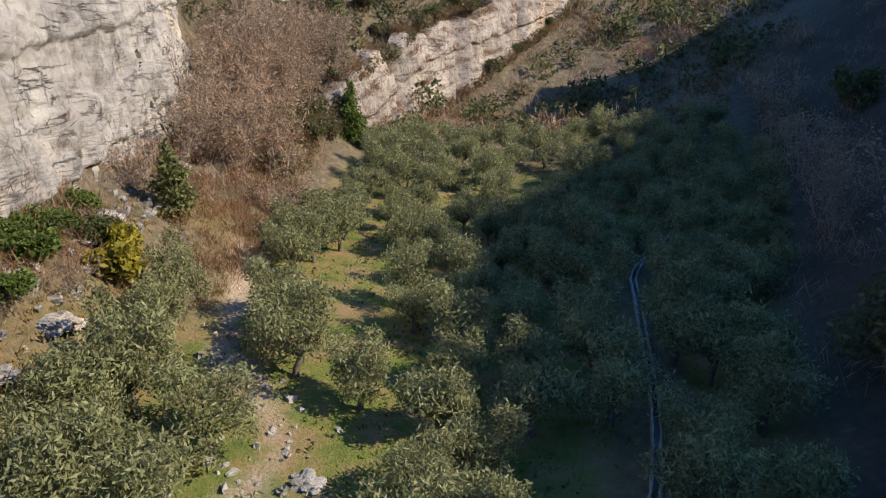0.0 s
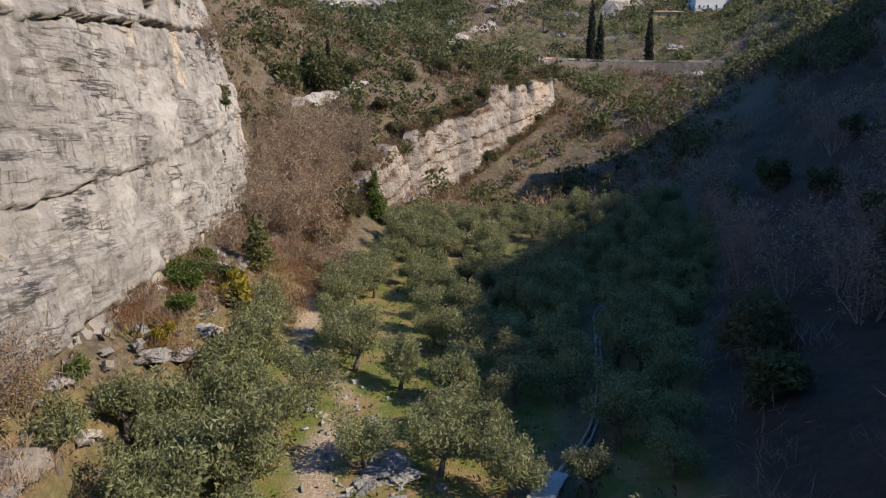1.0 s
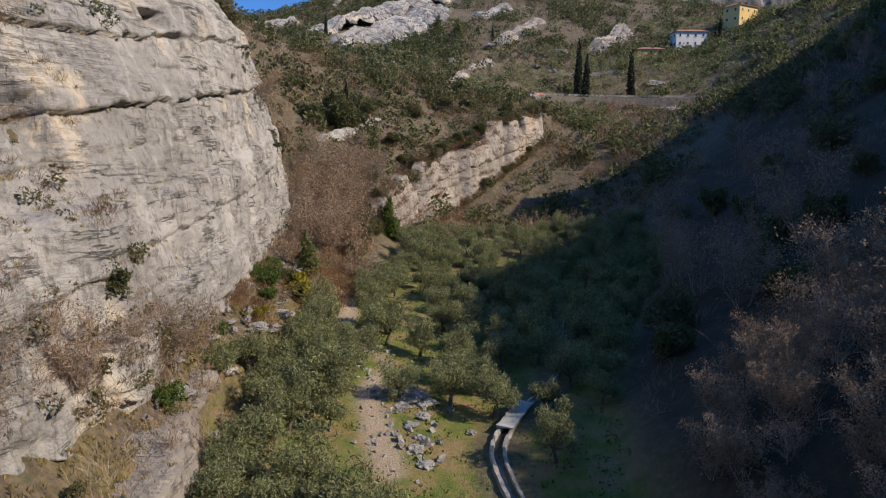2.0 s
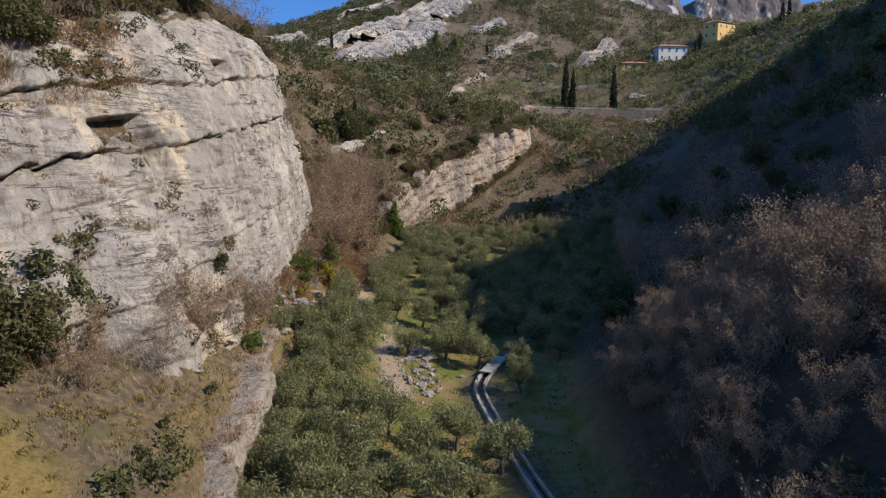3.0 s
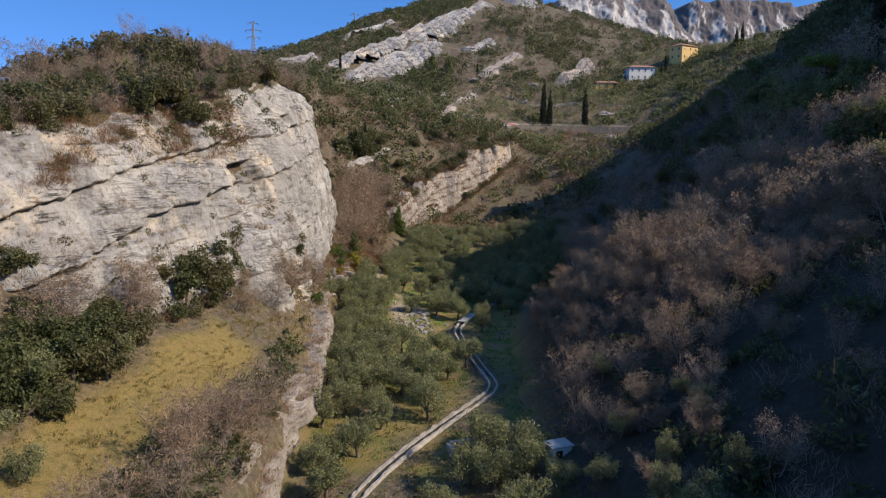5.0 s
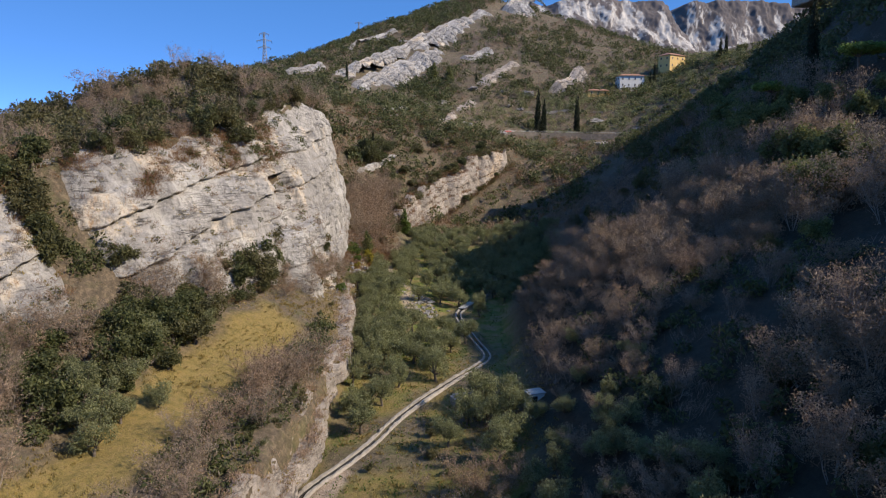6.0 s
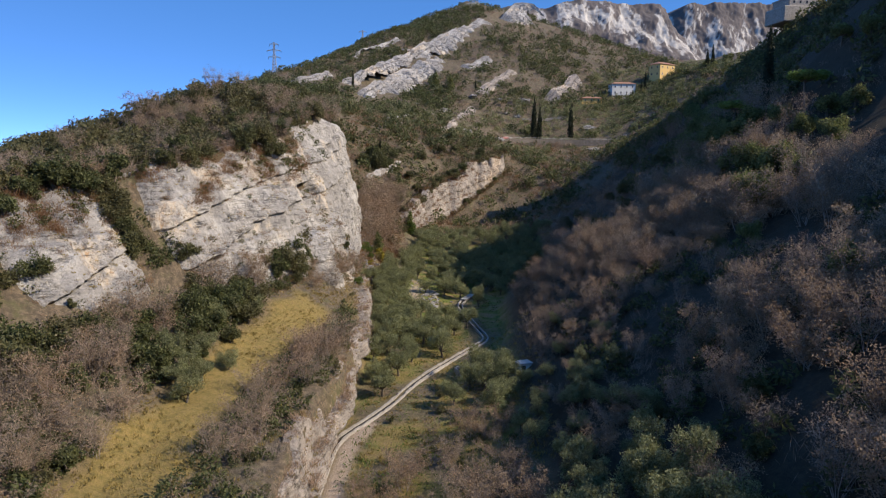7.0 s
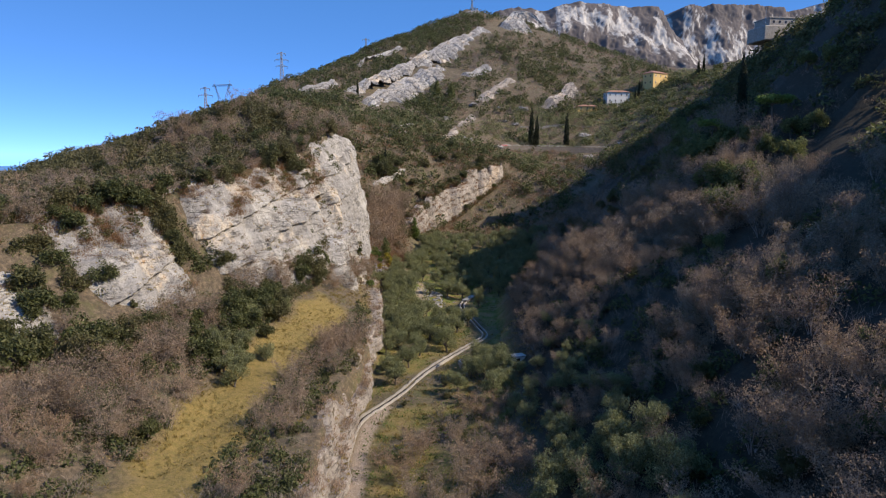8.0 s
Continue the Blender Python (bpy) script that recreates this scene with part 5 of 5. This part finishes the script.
scatter("north_edge_brush", along(B_FOOT, 260, 0.4, 3.0, -0.4, 0.7, 1.8) + along(B_TOP, 240, -3.0, 1.2, 0.0, 0.7, 1.7), brush(56, 0.012), BROWN, "brown brush along the edges of the northern rock face", "brush")
scatter("north_edge_shrubs", along(B_FOOT, 110, 0.6, 3.0, -0.2, 0.6, 1.7) + along(B_TOP, 170, -3.5, 1.6, 0.0, 0.7, 2.3), clump(60, 0.2), OAK, "dark shrubs along the edges of the northern rock face", "shrubs")
scatter("near_hillside_shrubs", spots(1000, -55, 80, 140, 268, 0.8, 2.3, lambda x, y: not on_cliff_north(x, y) and x < 40 + 0.4 * (y - 138)), clump(60, 0.2), OAK, "dark green shrubs around the northern rock face", "shrubs")
scatter("meadow_grass", spots(4200, -66, -22, -85, 16, 0.25, 0.5, lambda x, y: M2(y)[0] - 7 < x < L2(y)[0] - 0.6), tuft, STRAW, "yellow dry meadow grass", "grass")
scatter("floor_grass", spots(3400, -18, 16, -100, 20, 0.25, 0.55, lambda x, y: L1(y)[0] + 1 < x < R1(y)[0] + 6 and away(x, y, CHANNEL) > 1.3 and away(x, y, SIDE_TRACK) > 1.2 and patchy(x, y, 0.12, -0.15, 8)), tuft, STRAW, "dry straw-coloured grass on the valley floor", "grass")
scatter("hollow_shrubs", spots(150, -44, -19, 106, 156, 0.8, 2.2, lambda x, y: x < L1(y)[0] - 1 and patchy(x, y, 0.09, -0.1, 6)), clump(80, 0.19, 0.9), OAK, "dark green shrubs among the bare trees of the hollow", "shrubs")
scatter("cliff_foot_thicket", spots(900, -36, -19, 62, 136, 0.6, 1.6, lambda x, y: L3(y)[0] - 2 < x < L1(y)[0] - 0.2 and patchy(x, y, 0.11, -0.2, 2)), brush(60, 0.013), BROWN, "rusty dry brush along the foot of the cliff", "brush")
scatter("bench_grass", spots(1500, -33, -19, 10, 105, 0.25, 0.55, lambda x, y: L3(y)[0] + 0.6 < x < L1(y)[0] - 0.3), tuft, STRAW, "dry grass on the bench below the cliff", "grass")


def weeds(x, y, z, r):
    c = np.array((x, y, z + 0.15)) + rng.normal(size=(10, 3)) * (r, r, 0.07)
    return sprays(c, 0.12 + 0.14 * rng.random(10), rng, 0.4, 1.0)


scatter("grove_weeds", spots(2600, -21, 24, -90, 130, 0.4, 0.9, lambda x, y: L1(y)[0] + 0.5 < x < R1(y)[0] + 1 and away(x, y, TRACK) > 1.8 and away(x, y, CHANNEL) > 1.6), weeds, IVY, "bright green weeds and grass under the olives", "grass")


# ---------------------------------------------------------------- water channel
def run(pts, step=0.8):
    """Evenly spaced points along straight pieces, with the sideways direction at each."""
    p = np.array(pts, float)
    d = np.append(0, np.cumsum(np.hypot(*np.diff(p, axis=0).T)))
    s = np.linspace(0, d[-1], int(d[-1] / step))
    q = np.stack([np.interp(s, d, p[:, 0]), np.interp(s, d, p[:, 1])], 1)
    k = np.ones(7) / 7
    for c in (0, 1):
        q[3:-3, c] = np.convolve(q[:, c], k, "valid")
    t = np.gradient(q, axis=0)
    t /= np.linalg.norm(t, axis=1)[:, None]
    return q, np.stack([-t[:, 1], t[:, 0]], 1)


def strip(name, q, side, offs, z, mat, narrow=1.0):
    """A closed bar along q whose cross-section is (offset, height above z)."""
    n, m = len(q), len(offs)
    verts = np.empty((n, m, 3))
    for k, (o, h) in enumerate(offs):
        w = 0.13 * np.array([noise.noise(Vector((a * 1.7, b * 1.7, k))) for a, b in q])
        verts[:, k, :2] = q + side * (o * np.interp(q[:, 1], [50, 58], [1.0, narrow]) + w)[:, None]
        verts[:, k, 2] = z + h + w * (h > 0.2)
    faces = [(i * m + k, i * m + (k + 1) % m, (i + 1) * m + (k + 1) % m, (i + 1) * m + k) for i in range(n - 1) for k in range(m)]
    faces += [tuple(range(m)), tuple((n - 1) * m + k for k in reversed(range(m)))]
    return mesh_from(name, verts.reshape(-1, 3), faces, mat, False)


def channel():
    root = new("water_channel")
    q, side = run(CHANNEL)
    z = height(q[:, 0], q[:, 1])
    z = np.convolve(np.pad(z, 6, "edge"), np.ones(13) / 13, "valid")
    part("bank_wall", strip("bank_wall", q, side, [(0.40, -0.6), (0.40, 0.36), (0.74, 0.36), (0.95, -0.6)], z, MASONRY, 0.42), root, "pale stone channel wall")
    part("bank_wall", strip("bank_wall", q, side, [(-0.40, 0.36), (-0.40, -0.6), (-0.95, -0.6), (-0.70, 0.36)], z, MASONRY, 0.42), root, "pale stone channel wall")
    part("channel_bed", strip("channel_bed", q, side, [(0.42, -0.3), (0.42, 0.02), (-0.42, 0.02), (-0.42, -0.3)], z, WET_SHADE, 0.42), root, "dark wet channel bed")
    tagged(root, "narrow stone-walled irrigation channel winding past olive trees", "channel", kind="structure")
    b, bs = run([(1.6, 50.8), (2.9, 54), (4.5, 57.6)], 0.5)
    zb = height(b[:, 0], b[:, 1])
    br = new("channel_cover")
    part("cover_slab", strip("cover_slab", b, bs, [(0.85, 0.46), (0.85, 0.6), (-0.85, 0.6), (-0.85, 0.46)], np.full(len(b), zb.mean()), CONCRETE), br)
    tagged(br, "grey concrete slab covering the water channel", "slab")


channel()


def block(name, size, at, mat, parent=None, bevel=0.03, turn=0.0, label=""):
    bm = bmesh.new()
    bmesh.ops.create_cube(bm, size=1.0, matrix=Matrix.Diagonal((*size, 1)))
    if bevel:
        bmesh.ops.bevel(bm, geom=bm.edges[:], offset=bevel, segments=1, affect="EDGES")
    me = bpy.data.meshes.new(name)
    bm.to_mesh(me)
    bm.free()
    me.materials.append(mat)
    ob = new(name, me)
    ob.parent = parent
    ob.matrix_basis = pose(*at, 0, 0, turn)
    if label:
        ob["label"] = label
    return ob


def boulder(x, y, size, label="pale limestone boulder in the grass", seed=0, flat=0.6, name="boulder"):
    bm = bmesh.new()
    bmesh.ops.create_icosphere(bm, subdivisions=4, radius=1.0)
    for v in bm.verts:
        n = v.co.normalized()
        v.co = n * (1 + 0.55 * noise.fractal(n * 1.3 + Vector((seed, 0, 0)), 1, 2, 4) + 0.1 * noise.noise(n * 6 + Vector((seed, 1, 0))))
        v.co = Vector((round(v.co.x * 3.0) / 3.0 * 0.25 + v.co.x * 0.75, v.co.y, v.co.z * flat))
    me = bpy.data.meshes.new(name)
    bm.to_mesh(me)
    bm.free()
    me.materials.append(ROCK)
    ob = new(name, me)
    ob.matrix_basis = pose(x, y, float(height(x, y)) + 0.1 * size, 0, 0, seed * 77)
    ob.scale = (size, size, size)
    return tagged(ob, label, "boulder")


for k, (x, y, s) in enumerate(((-7.2, 57.4, 1.7), (-8.6, 55.4, 0.9), (-6.4, 53.6, 0.8), (-25.2, 61.5, 1.1), (-27.3, 53, 0.8), (-26.6, 49, 0.9), (-24.5, 70.5, 1.2), (-9.2, 64, 0.8), (-10.6, 62, 0.5), (-8.4, 61, 0.6), (-9.6, 59.6, 0.5),
                               (-7.6, 51.5, 0.7), (-6.6, 49, 0.6), (-6.9, 46.5, 0.8), (-5.8, 44, 0.7), (-27.8, 45, 0.8), (-26.4, 43, 1.0), (-28, 37, 1.1), (-24.4, 64.5, 1.0), (-1.6, 51.5, 0.45), (28.8, 114, 1.1), (29.6, 105.4, 1.0), (27.6, 117, 0.8), (28.4, 122.5, 1.3), (26.6, 111.5, 0.7), (31, 130, 1.2), (-28, 83, 1.4), (-27.2, 79, 0.9))):
    boulder(x, y, s, seed=1 + k * 1.37, flat=0.38)

for k in range(34):
    x, y = -70 + 230 * rng.random(), 225 + 210 * rng.random()
    boulder(x, y, 1.5 + 3.0 * rng.random() ** 2, "pale weathered rock outcrop in the hillside scrub", 60 + k * 1.7, 0.45, "rock_outcrop")


def rubble():
    pts = []
    for k in range(150):
        t = rng.random() * (len(TRACK) - 1)
        a, b = TRACK[int(t)], TRACK[int(t) + 1]
        f = t - int(t)
        pts.append((a[0] + (b[0] - a[0]) * f + 1.3 * rng.normal(), a[1] + (b[1] - a[1]) * f + rng.normal(), 0.08 + 0.2 * rng.random() ** 2))
    for k in range(160):
        y = 36 + 70 * rng.random()
        pts.append((L3(y)[0] + 0.5 + 5 * rng.random(), y, 0.1 + 0.35 * rng.random() ** 2))
    for k in range(28):
        pts.append((-7 + 1.6 * rng.normal(), 42 + 16 * rng.random(), 0.1 + 0.3 * rng.random() ** 2))
    cube = np.array([(x, y, z) for x in (-1, 1) for y in (-1, 1) for z in (-0.6, 0.6)], float)
    fs = np.array([(0, 1, 3, 2), (4, 6, 7, 5), (0, 4, 5, 1), (2, 3, 7, 6), (0, 2, 6, 4), (1, 5, 7, 3)])
    vfs = []
    for x, y, s in pts:
        z = float(height(x, y))
        q = np.array(Euler(rng.random(3) * 3).to_matrix())
        vfs.append(((cube * (1 + 0.35 * rng.normal(size=(8, 3)))) @ q.T * s + (x, y, z + s * 0.3), fs))
    tagged(new("rubble", quads("rubble", joined(*vfs), ROCK)), "pale loose stones along the track and cliff foot", "stones", kind="stuff")


rubble()


def culvert():
    """Dark round mouth from which the channel comes."""
    root = new("culvert")
    v, f, n = [], [], 18
    for y in (0.0, 2.5):
        for r in (0.95, 1.35):
            for k in range(n + 1):
                t = math.pi * k / n
                v.append((r * math.cos(t), y, r * math.sin(t) * 1.15))
    m = n + 1
    for k in range(n):
        f += [(k, k + 1, m + k + 1, m + k), (m + k, m + k + 1, 3 * m + k + 1, 3 * m + k), (2 * m + k + 1, 2 * m + k, 3 * m + k, 3 * m + k + 1), (k + 1, k, 2 * m + k, 2 * m + k + 1)]
    part("arch", mesh_from("arch", v, f, MASONRY, False), root, "stone arch ring")
    # near-black plate stands in for the unlit depth of the culvert
    block("back", (1.9, 0.2, 1.3), (0, 2.45, 0.5), WET_SHADE, root, 0.02)
    root.matrix_basis = pose(23.2, 106.6, float(height(23.2, 106.6)), 0, 0, -28)
    tagged(root, "dark arched stone culvert mouth over the channel", "culvert")


culvert()


# ---------------------------------------------------------------- buildings and masts
def gable(name, w, d, h, over, mat, parent, z):
    v = [(-w / 2 - over, -d / 2 - over, z), (w / 2 + over, -d / 2 - over, z), (w / 2 + over, d / 2 + over, z), (-w / 2 - over, d / 2 + over, z), (-w / 2 * 0.6, 0, z + h), (w / 2 * 0.6, 0, z + h)]
    v += [(a, b, c - 0.18) for a, b, c in v]
    f = [(0, 1, 5, 4), (1, 2, 5), (2, 3, 4, 5), (3, 0, 4), (7, 6, 10, 11), (8, 7, 11), (9, 8, 11, 10), (6, 9, 10), (0, 6, 7, 1), (1, 7, 8, 2), (2, 8, 9, 3), (3, 9, 6, 0)]
    return part(name, mesh_from(name, v, f, mat, False), parent, "tiled hipped roof")


def house(kind, label, w, d, h, rows, cols, wall, x, y, turn, roof_h=1.6):
    root = new(kind)
    block("wall", (w, d, h + 3), (0, 0, h / 2 - 1.5), wall, root, 0.04)
    gable("roof", w, d, roof_h, 0.7, TILE, root, h)
    for r in range(rows):
        for c in range(cols):
            wx, wz = -w / 2 + w * (c + 0.5) / cols, h * (r + 0.55) / rows
            win = block("window", (1.1, 0.10, 1.5), (wx, -d / 2 - 0.03, wz), WHITEWASH, root, 0.0)
            block("pane", (0.85, 0.06, 1.25), (0, -0.04, 0), GLASS, win, 0.0)
            block("sill", (1.3, 0.25, 0.1), (0, -0.08, -0.8), MASONRY, win, 0.0)
    for r in range(rows):
        for c in range(2):
            block("side_window", (0.10, 1.0, 1.4), (-w / 2 - 0.03, -d / 2 + d * (c + 0.5) / 2, h * (r + 0.55) / rows), GLASS, root, 0.0)
    root.matrix_basis = pose(x, y, float(height(x, y)), 0, 0, turn)
    return tagged(root, label, "house")


house("white_house", "white two-storey house with a low tiled roof on terraces", 17, 9, 8.5, 2, 4, WHITEWASH, 126.5, 357, 4)
house("ochre_house", "ochre house with a wide tiled roof on the ridge", 16, 10, 9.5, 2, 3, OCHRE, 158.5, 368, 32, 2.0)
house("small_house", "low tiled house among terraces", 14, 6, 3.2, 1, 3, OCHRE, 100, 338, 3, 1.2)


def fort(x, y, turn):
    root = new("fort")
    block("bastion", (18, 13, 6), (0, 0, 1.0), MASONRY, root, 0.3)
    block("keep", (15, 11, 3.6), (1, 0, 5.4), MASONRY, root, 0.15)
    for k in range(5):
        block("opening", (0.7, 0.2, 1.0), (-4.5 + 2.7 * k, -5.5, 5.6), GLASS, root, 0.0)
    block("parapet", (15.6, 11.6, 0.5), (1, 0, 7.3), MASONRY, root, 0.08)
    part("flagpole", quads("flagpole", prisms([(-8, -5, 5.0)], [(-8, -5, 11.5)], 0.12, 0.06, 6), STEEL), root, "thin steel flagpole")
    root.matrix_basis = pose(x, y, 100.5, 0, 0, turn)
    tagged(root, "old masonry fort on top of the dark ridge", "fort")


fort(138, 146, 6)


def apartment(x, y):
    root = new("villa")
    block("wall", (20, 10, 9), (0, 0, 1.5), WHITEWASH, root, 0.05)
    for k in range(3):
        block("balcony", (18, 1.4, 0.25), (0, -5.6, -1.0 + 2.6 * k), CONCRETE, root, 0.0)
        for c in range(6):
            block("window", (1.6, 0.12, 1.7), (-7.5 + 3 * c, -5.03, 0.0 + 2.6 * k), GLASS, root, 0.0)
    gable("roof", 20, 10, 1.5, 0.6, TILE, root, 6.0)
    root.matrix_basis = pose(x, y, float(height(x, y)) + 1, 0, 0, 18)
    tagged(root, "pale villa with balconies among trees on the ridge", "house")


apartment(158, 116)


def pylon(x, y, h, label="grey steel lattice pylon on the hill", arms=3, buried=8.0):
    root = new("pylon")
    A, B = [], []
    b, t = 2.2, 0.55
    levels = np.linspace(-buried, h, 15)

    def half(z):
        return b + (t - b) * min(1, max(0, (z + buried) / (h + buried) * 1.25))
    corners = ((-1, -1), (1, -1), (1, 1), (-1, 1))
    for z0, z1 in zip(levels, levels[1:]):
        for i in range(4):
            a, c = corners[i], corners[(i + 1) % 4]
            A += [(a[0] * half(z0), a[1] * half(z0), z0), (a[0] * half(z0), a[1] * half(z0), z0), (a[0] * half(z1), a[1] * half(z1), z1)]
            B += [(a[0] * half(z1), a[1] * half(z1), z1), (c[0] * half(z1), c[1] * half(z1), z1), (c[0] * half(z1), c[1] * half(z1), z1)]
    part("mast", quads("mast", prisms(A, B, 0.13, 0.13, 4), STEEL), root)
    for k in range(arms):
        z = h * (0.95 - 0.21 * k)
        w = (3.2, 5.0, 4.2)[k % 3]
        part("crossarm", quads("crossarm", prisms([(-w, 0, z), (-w, 0, z), (w, 0, z), (0, 0.5, z)], [(w, 0, z), (0, 0, z + 1.1), (0, 0, z + 1.1), (0, -0.5, z)], 0.14, 0.14, 4), STEEL), root)
        for s in (-1, 1):
            part("insulator", quads("insulator", prisms([(s * w * 0.95, 0, z)], [(s * w * 0.95, 0, z - 1.3)], 0.12, 0.12, 5), GLASS), root)
    root.matrix_basis = pose(x, y, float(height(x, y)), 0, 0, 8)
    return tagged(root, label, "pylon")


pylon(-121.3, 348, 21)
pylon(-171.5, 330, 22, arms=2)
pylon(-350.5, 600, 20, arms=2)
pylon(-74, 480, 12, arms=1)
pylon(27, 556, 12, arms=1)


def portal(x, y):
    root = new("line_portal")
    A, B = [], []
    for s in (-1, 1):
        for d in (-0.8, 0.8):
            A += [(s * 2.5 + d, 0, -14), (s * 2.5 + d, 0, 3)]
            B += [(s * 2.5 + d * 0.8, 0, 3), (s * 6.3 + d * 0.4, 0, 13)]
        for k in range(7):
            A.append((s * (2.5 + 0.5 * k) + 0.7, 0, 2 + 1.5 * k))
            B.append((s * (2.5 + 0.5 * k) - 0.7, 0, 3.4 + 1.5 * k))
    part("leg_frame", quads("leg_frame", prisms(A, B, 0.16, 0.16, 4), STEEL), root)
    A, B = [(-8, 0, 11.5), (-8, 0, 12.5)], [(8, 0, 11.5), (8, 0, 12.5)]
    for k in range(12):
        A.append((-7.5 + 1.3 * k, 0, 11.5 + (k % 2)))
        B.append((-6.2 + 1.3 * k, 0, 12.5 - (k % 2)))
    for s in (-6.3, 6.3):
        A.append((s, 0, 12))
        B.append((s * 0.98, 0, 15.5))
    part("beam", quads("beam", prisms(A, B, 0.15, 0.15, 4), STEEL), root)
    root.matrix_basis = pose(x, y, float(height(x, y)) + 5, 0, 0, -15)
    tagged(root, "dark steel line portal with splayed legs", "pylon")


portal(-159.5, 330)


# ---------------------------------------------------------------- road on the north side
def road():
    q, side = run([(20, 250), (34, 257), (52, 263), (72, 265), (95, 264), (118, 262)], 1.5)
    z = np.interp(q[:, 0], [20, 34, 60, 118], [54.6, 55.5, 55.3, 54.5])
    tagged(new("road", strip("road", q, side, [(-0.2, -3.5), (-0.2, 0.0), (5.0, 0.0), (5.0, -3.5)], z, ASPHALT)), "narrow asphalt road across the hillside", "road", kind="structure")
    tagged(new("retaining_wall", strip("retaining_wall", q, side, [(-0.7, -4.5), (-0.6, 0.35), (-0.22, 0.35), (-0.22, -4.5)], z, DRYSTONE)), "pale stone retaining wall under the road", "wall", kind="structure")
    root = new("guard_rail")
    for h in (0.75, 1.1):
        part("rail", strip("rail", q, side, [(-0.5, h), (-0.5, h + 0.1), (-0.4, h + 0.1), (-0.4, h)], z, FENCE), root)
    for k in range(0, len(q), 2):
        block("post", (0.12, 0.12, 1.0), (q[k, 0] - side[k, 0] * 0.45, q[k, 1] - side[k, 1] * 0.45, z[k] + 0.75), FENCE, root, 0.0)
    tagged(root, "weathered guard rail along the hillside road", "guard rail")
    q, side = run([(48, 300), (70, 302), (96, 301)], 2.0)
    tagged(new("terrace_wall", strip("terrace_wall", q, side, [(-0.4, -3), (-0.4, 0.3), (0.4, 0.3), (0.4, -3)], height(q[:, 0], q[:, 1]) + 1.0, MASONRY)), "pale terrace wall above the cypresses", "wall", kind="structure")


road()


def car(x, y, z, turn):
    root = new("car")
    prof = [(-2.1, 0.35), (-2.1, 0.85), (-1.3, 0.95), (-0.7, 1.45), (0.9, 1.47), (1.7, 1.0), (2.1, 0.85), (2.1, 0.35)]
    n = len(prof)
    v = [(a, s * (0.85 if c < 1.1 else 0.68), c) for s in (-1, 1) for a, c in prof]
    f = [tuple(range(n - 1, -1, -1)), tuple(range(n, 2 * n))] + [(k, (k + 1) % n, n + (k + 1) % n, n + k) for k in range(n)]
    part("body", mesh_from("body", v, f, RED, False), root)
    for s in (-1, 1):
        block("side_window", (1.7, 0.04, 0.35), (0.1, s * 0.78, 1.2), GLASS, root, 0.01)
        for a in (-1.3, 1.3):
            w = part("wheel", quads("wheel", prisms([(a, s * 0.72, 0.32)], [(a, s * 0.92, 0.32)], 0.32, 0.32, 14), TYRE, True), root)
            part("hub", quads("hub", prisms([(a, s * 0.74, 0.32)], [(a, s * 0.93, 0.32)], 0.16, 0.16, 10), STEEL, True), w)
    root.matrix_basis = pose(x, y, z, 0, 0, turn)
    tagged(root, "small red car on the hillside road", "car")


car(33, 259.2, 55.5, 24)


# ---------------------------------------------------------------- small things on the valley floor
def stone_pen(x, y):
    """Low ruined stone pen with a dark hollow."""
    root = new("stone_pen")
    for w, d, h, dx, dy, t in ((3.2, 0.5, 1.1, 0, 1.5, 4), (0.5, 3.0, 1.3, 1.6, 0, -5), (0.5, 2.6, 0.9, -1.6, 0.2, 8), (1.1, 0.5, 0.8, 1.1, -1.5, 10)):
        block("wall", (w, d, h + 0.5), (dx, dy, h / 2 - 0.25), MASONRY, root, 0.08, t, "dry stone wall")
    # near-black slab paints the shade inside the pen
    block("floor_slab", (2.6, 2.4, 0.1), (0, 0, 0.12), WET_SHADE, root, 0.0, 0, "dark slab for the shade in the hollow")
    root.matrix_basis = pose(x, y, float(height(x, y)), 0, 0, 12)
    tagged(root, "low ruined stone pen in the grass", "wall")


stone_pen(0.2, -5.5)


def shed(x, y):
    root = new("small_shed")
    block("wall", (2.4, 1.8, 2.6), (0, 0, 0.7), WHITEWASH, root, 0.04)
    block("roof", (2.8, 2.2, 0.14), (0, 0, 2.07), CONCRETE, root, 0.03, 0, "flat grey roof")
    block("door", (0.8, 0.06, 1.6), (-0.4, -0.92, 0.85), GLASS, root, 0.01, 0, "dark doorway")
    root.matrix_basis = pose(x, y, float(height(x, y)), 0, 0, 20)
    tagged(root, "small white shed at the foot of the slope", "shed")


shed(10.3, -13)
for x, y in ((79.5, 59), (82.5, 48)):
    p = new("bollard_light")
    part("post", quads("post", prisms([(0, 0, -0.3)], [(0, 0, 1.5)], 0.07, 0.07, 6), STEEL), p)
    block("lamp_head", (0.5, 0.5, 0.45), (0, 0, 1.7), WHITEWASH, p, 0.1, 0, "white lamp head")
    p.matrix_basis = pose(x, y, float(height(x, y)))
    tagged(p, "small white post light beside the upper path", "lamp")


# ---------------------------------------------------------------- lake far below
def lake():
    me = mesh_from("water", [(-4900, -1500, -30), (-200, -1500, -30), (-200, 4500, -30), (-4900, 4500, -30)], [(0, 1, 2, 3)], material("lake_water", lake_build), False)
    tagged(new("water", me), "pale hazy lake far below the hill", "lake", kind="structure")


def lake_build(nt, bsdf):
    bsdf.inputs["Base Color"].default_value = (0.05, 0.09, 0.11, 1)
    bsdf.inputs["Roughness"].default_value = 0.2
    bump(nt, bsdf, noise_of(nt, 0.3, 4.0), 0.15, 0.3)


lake()
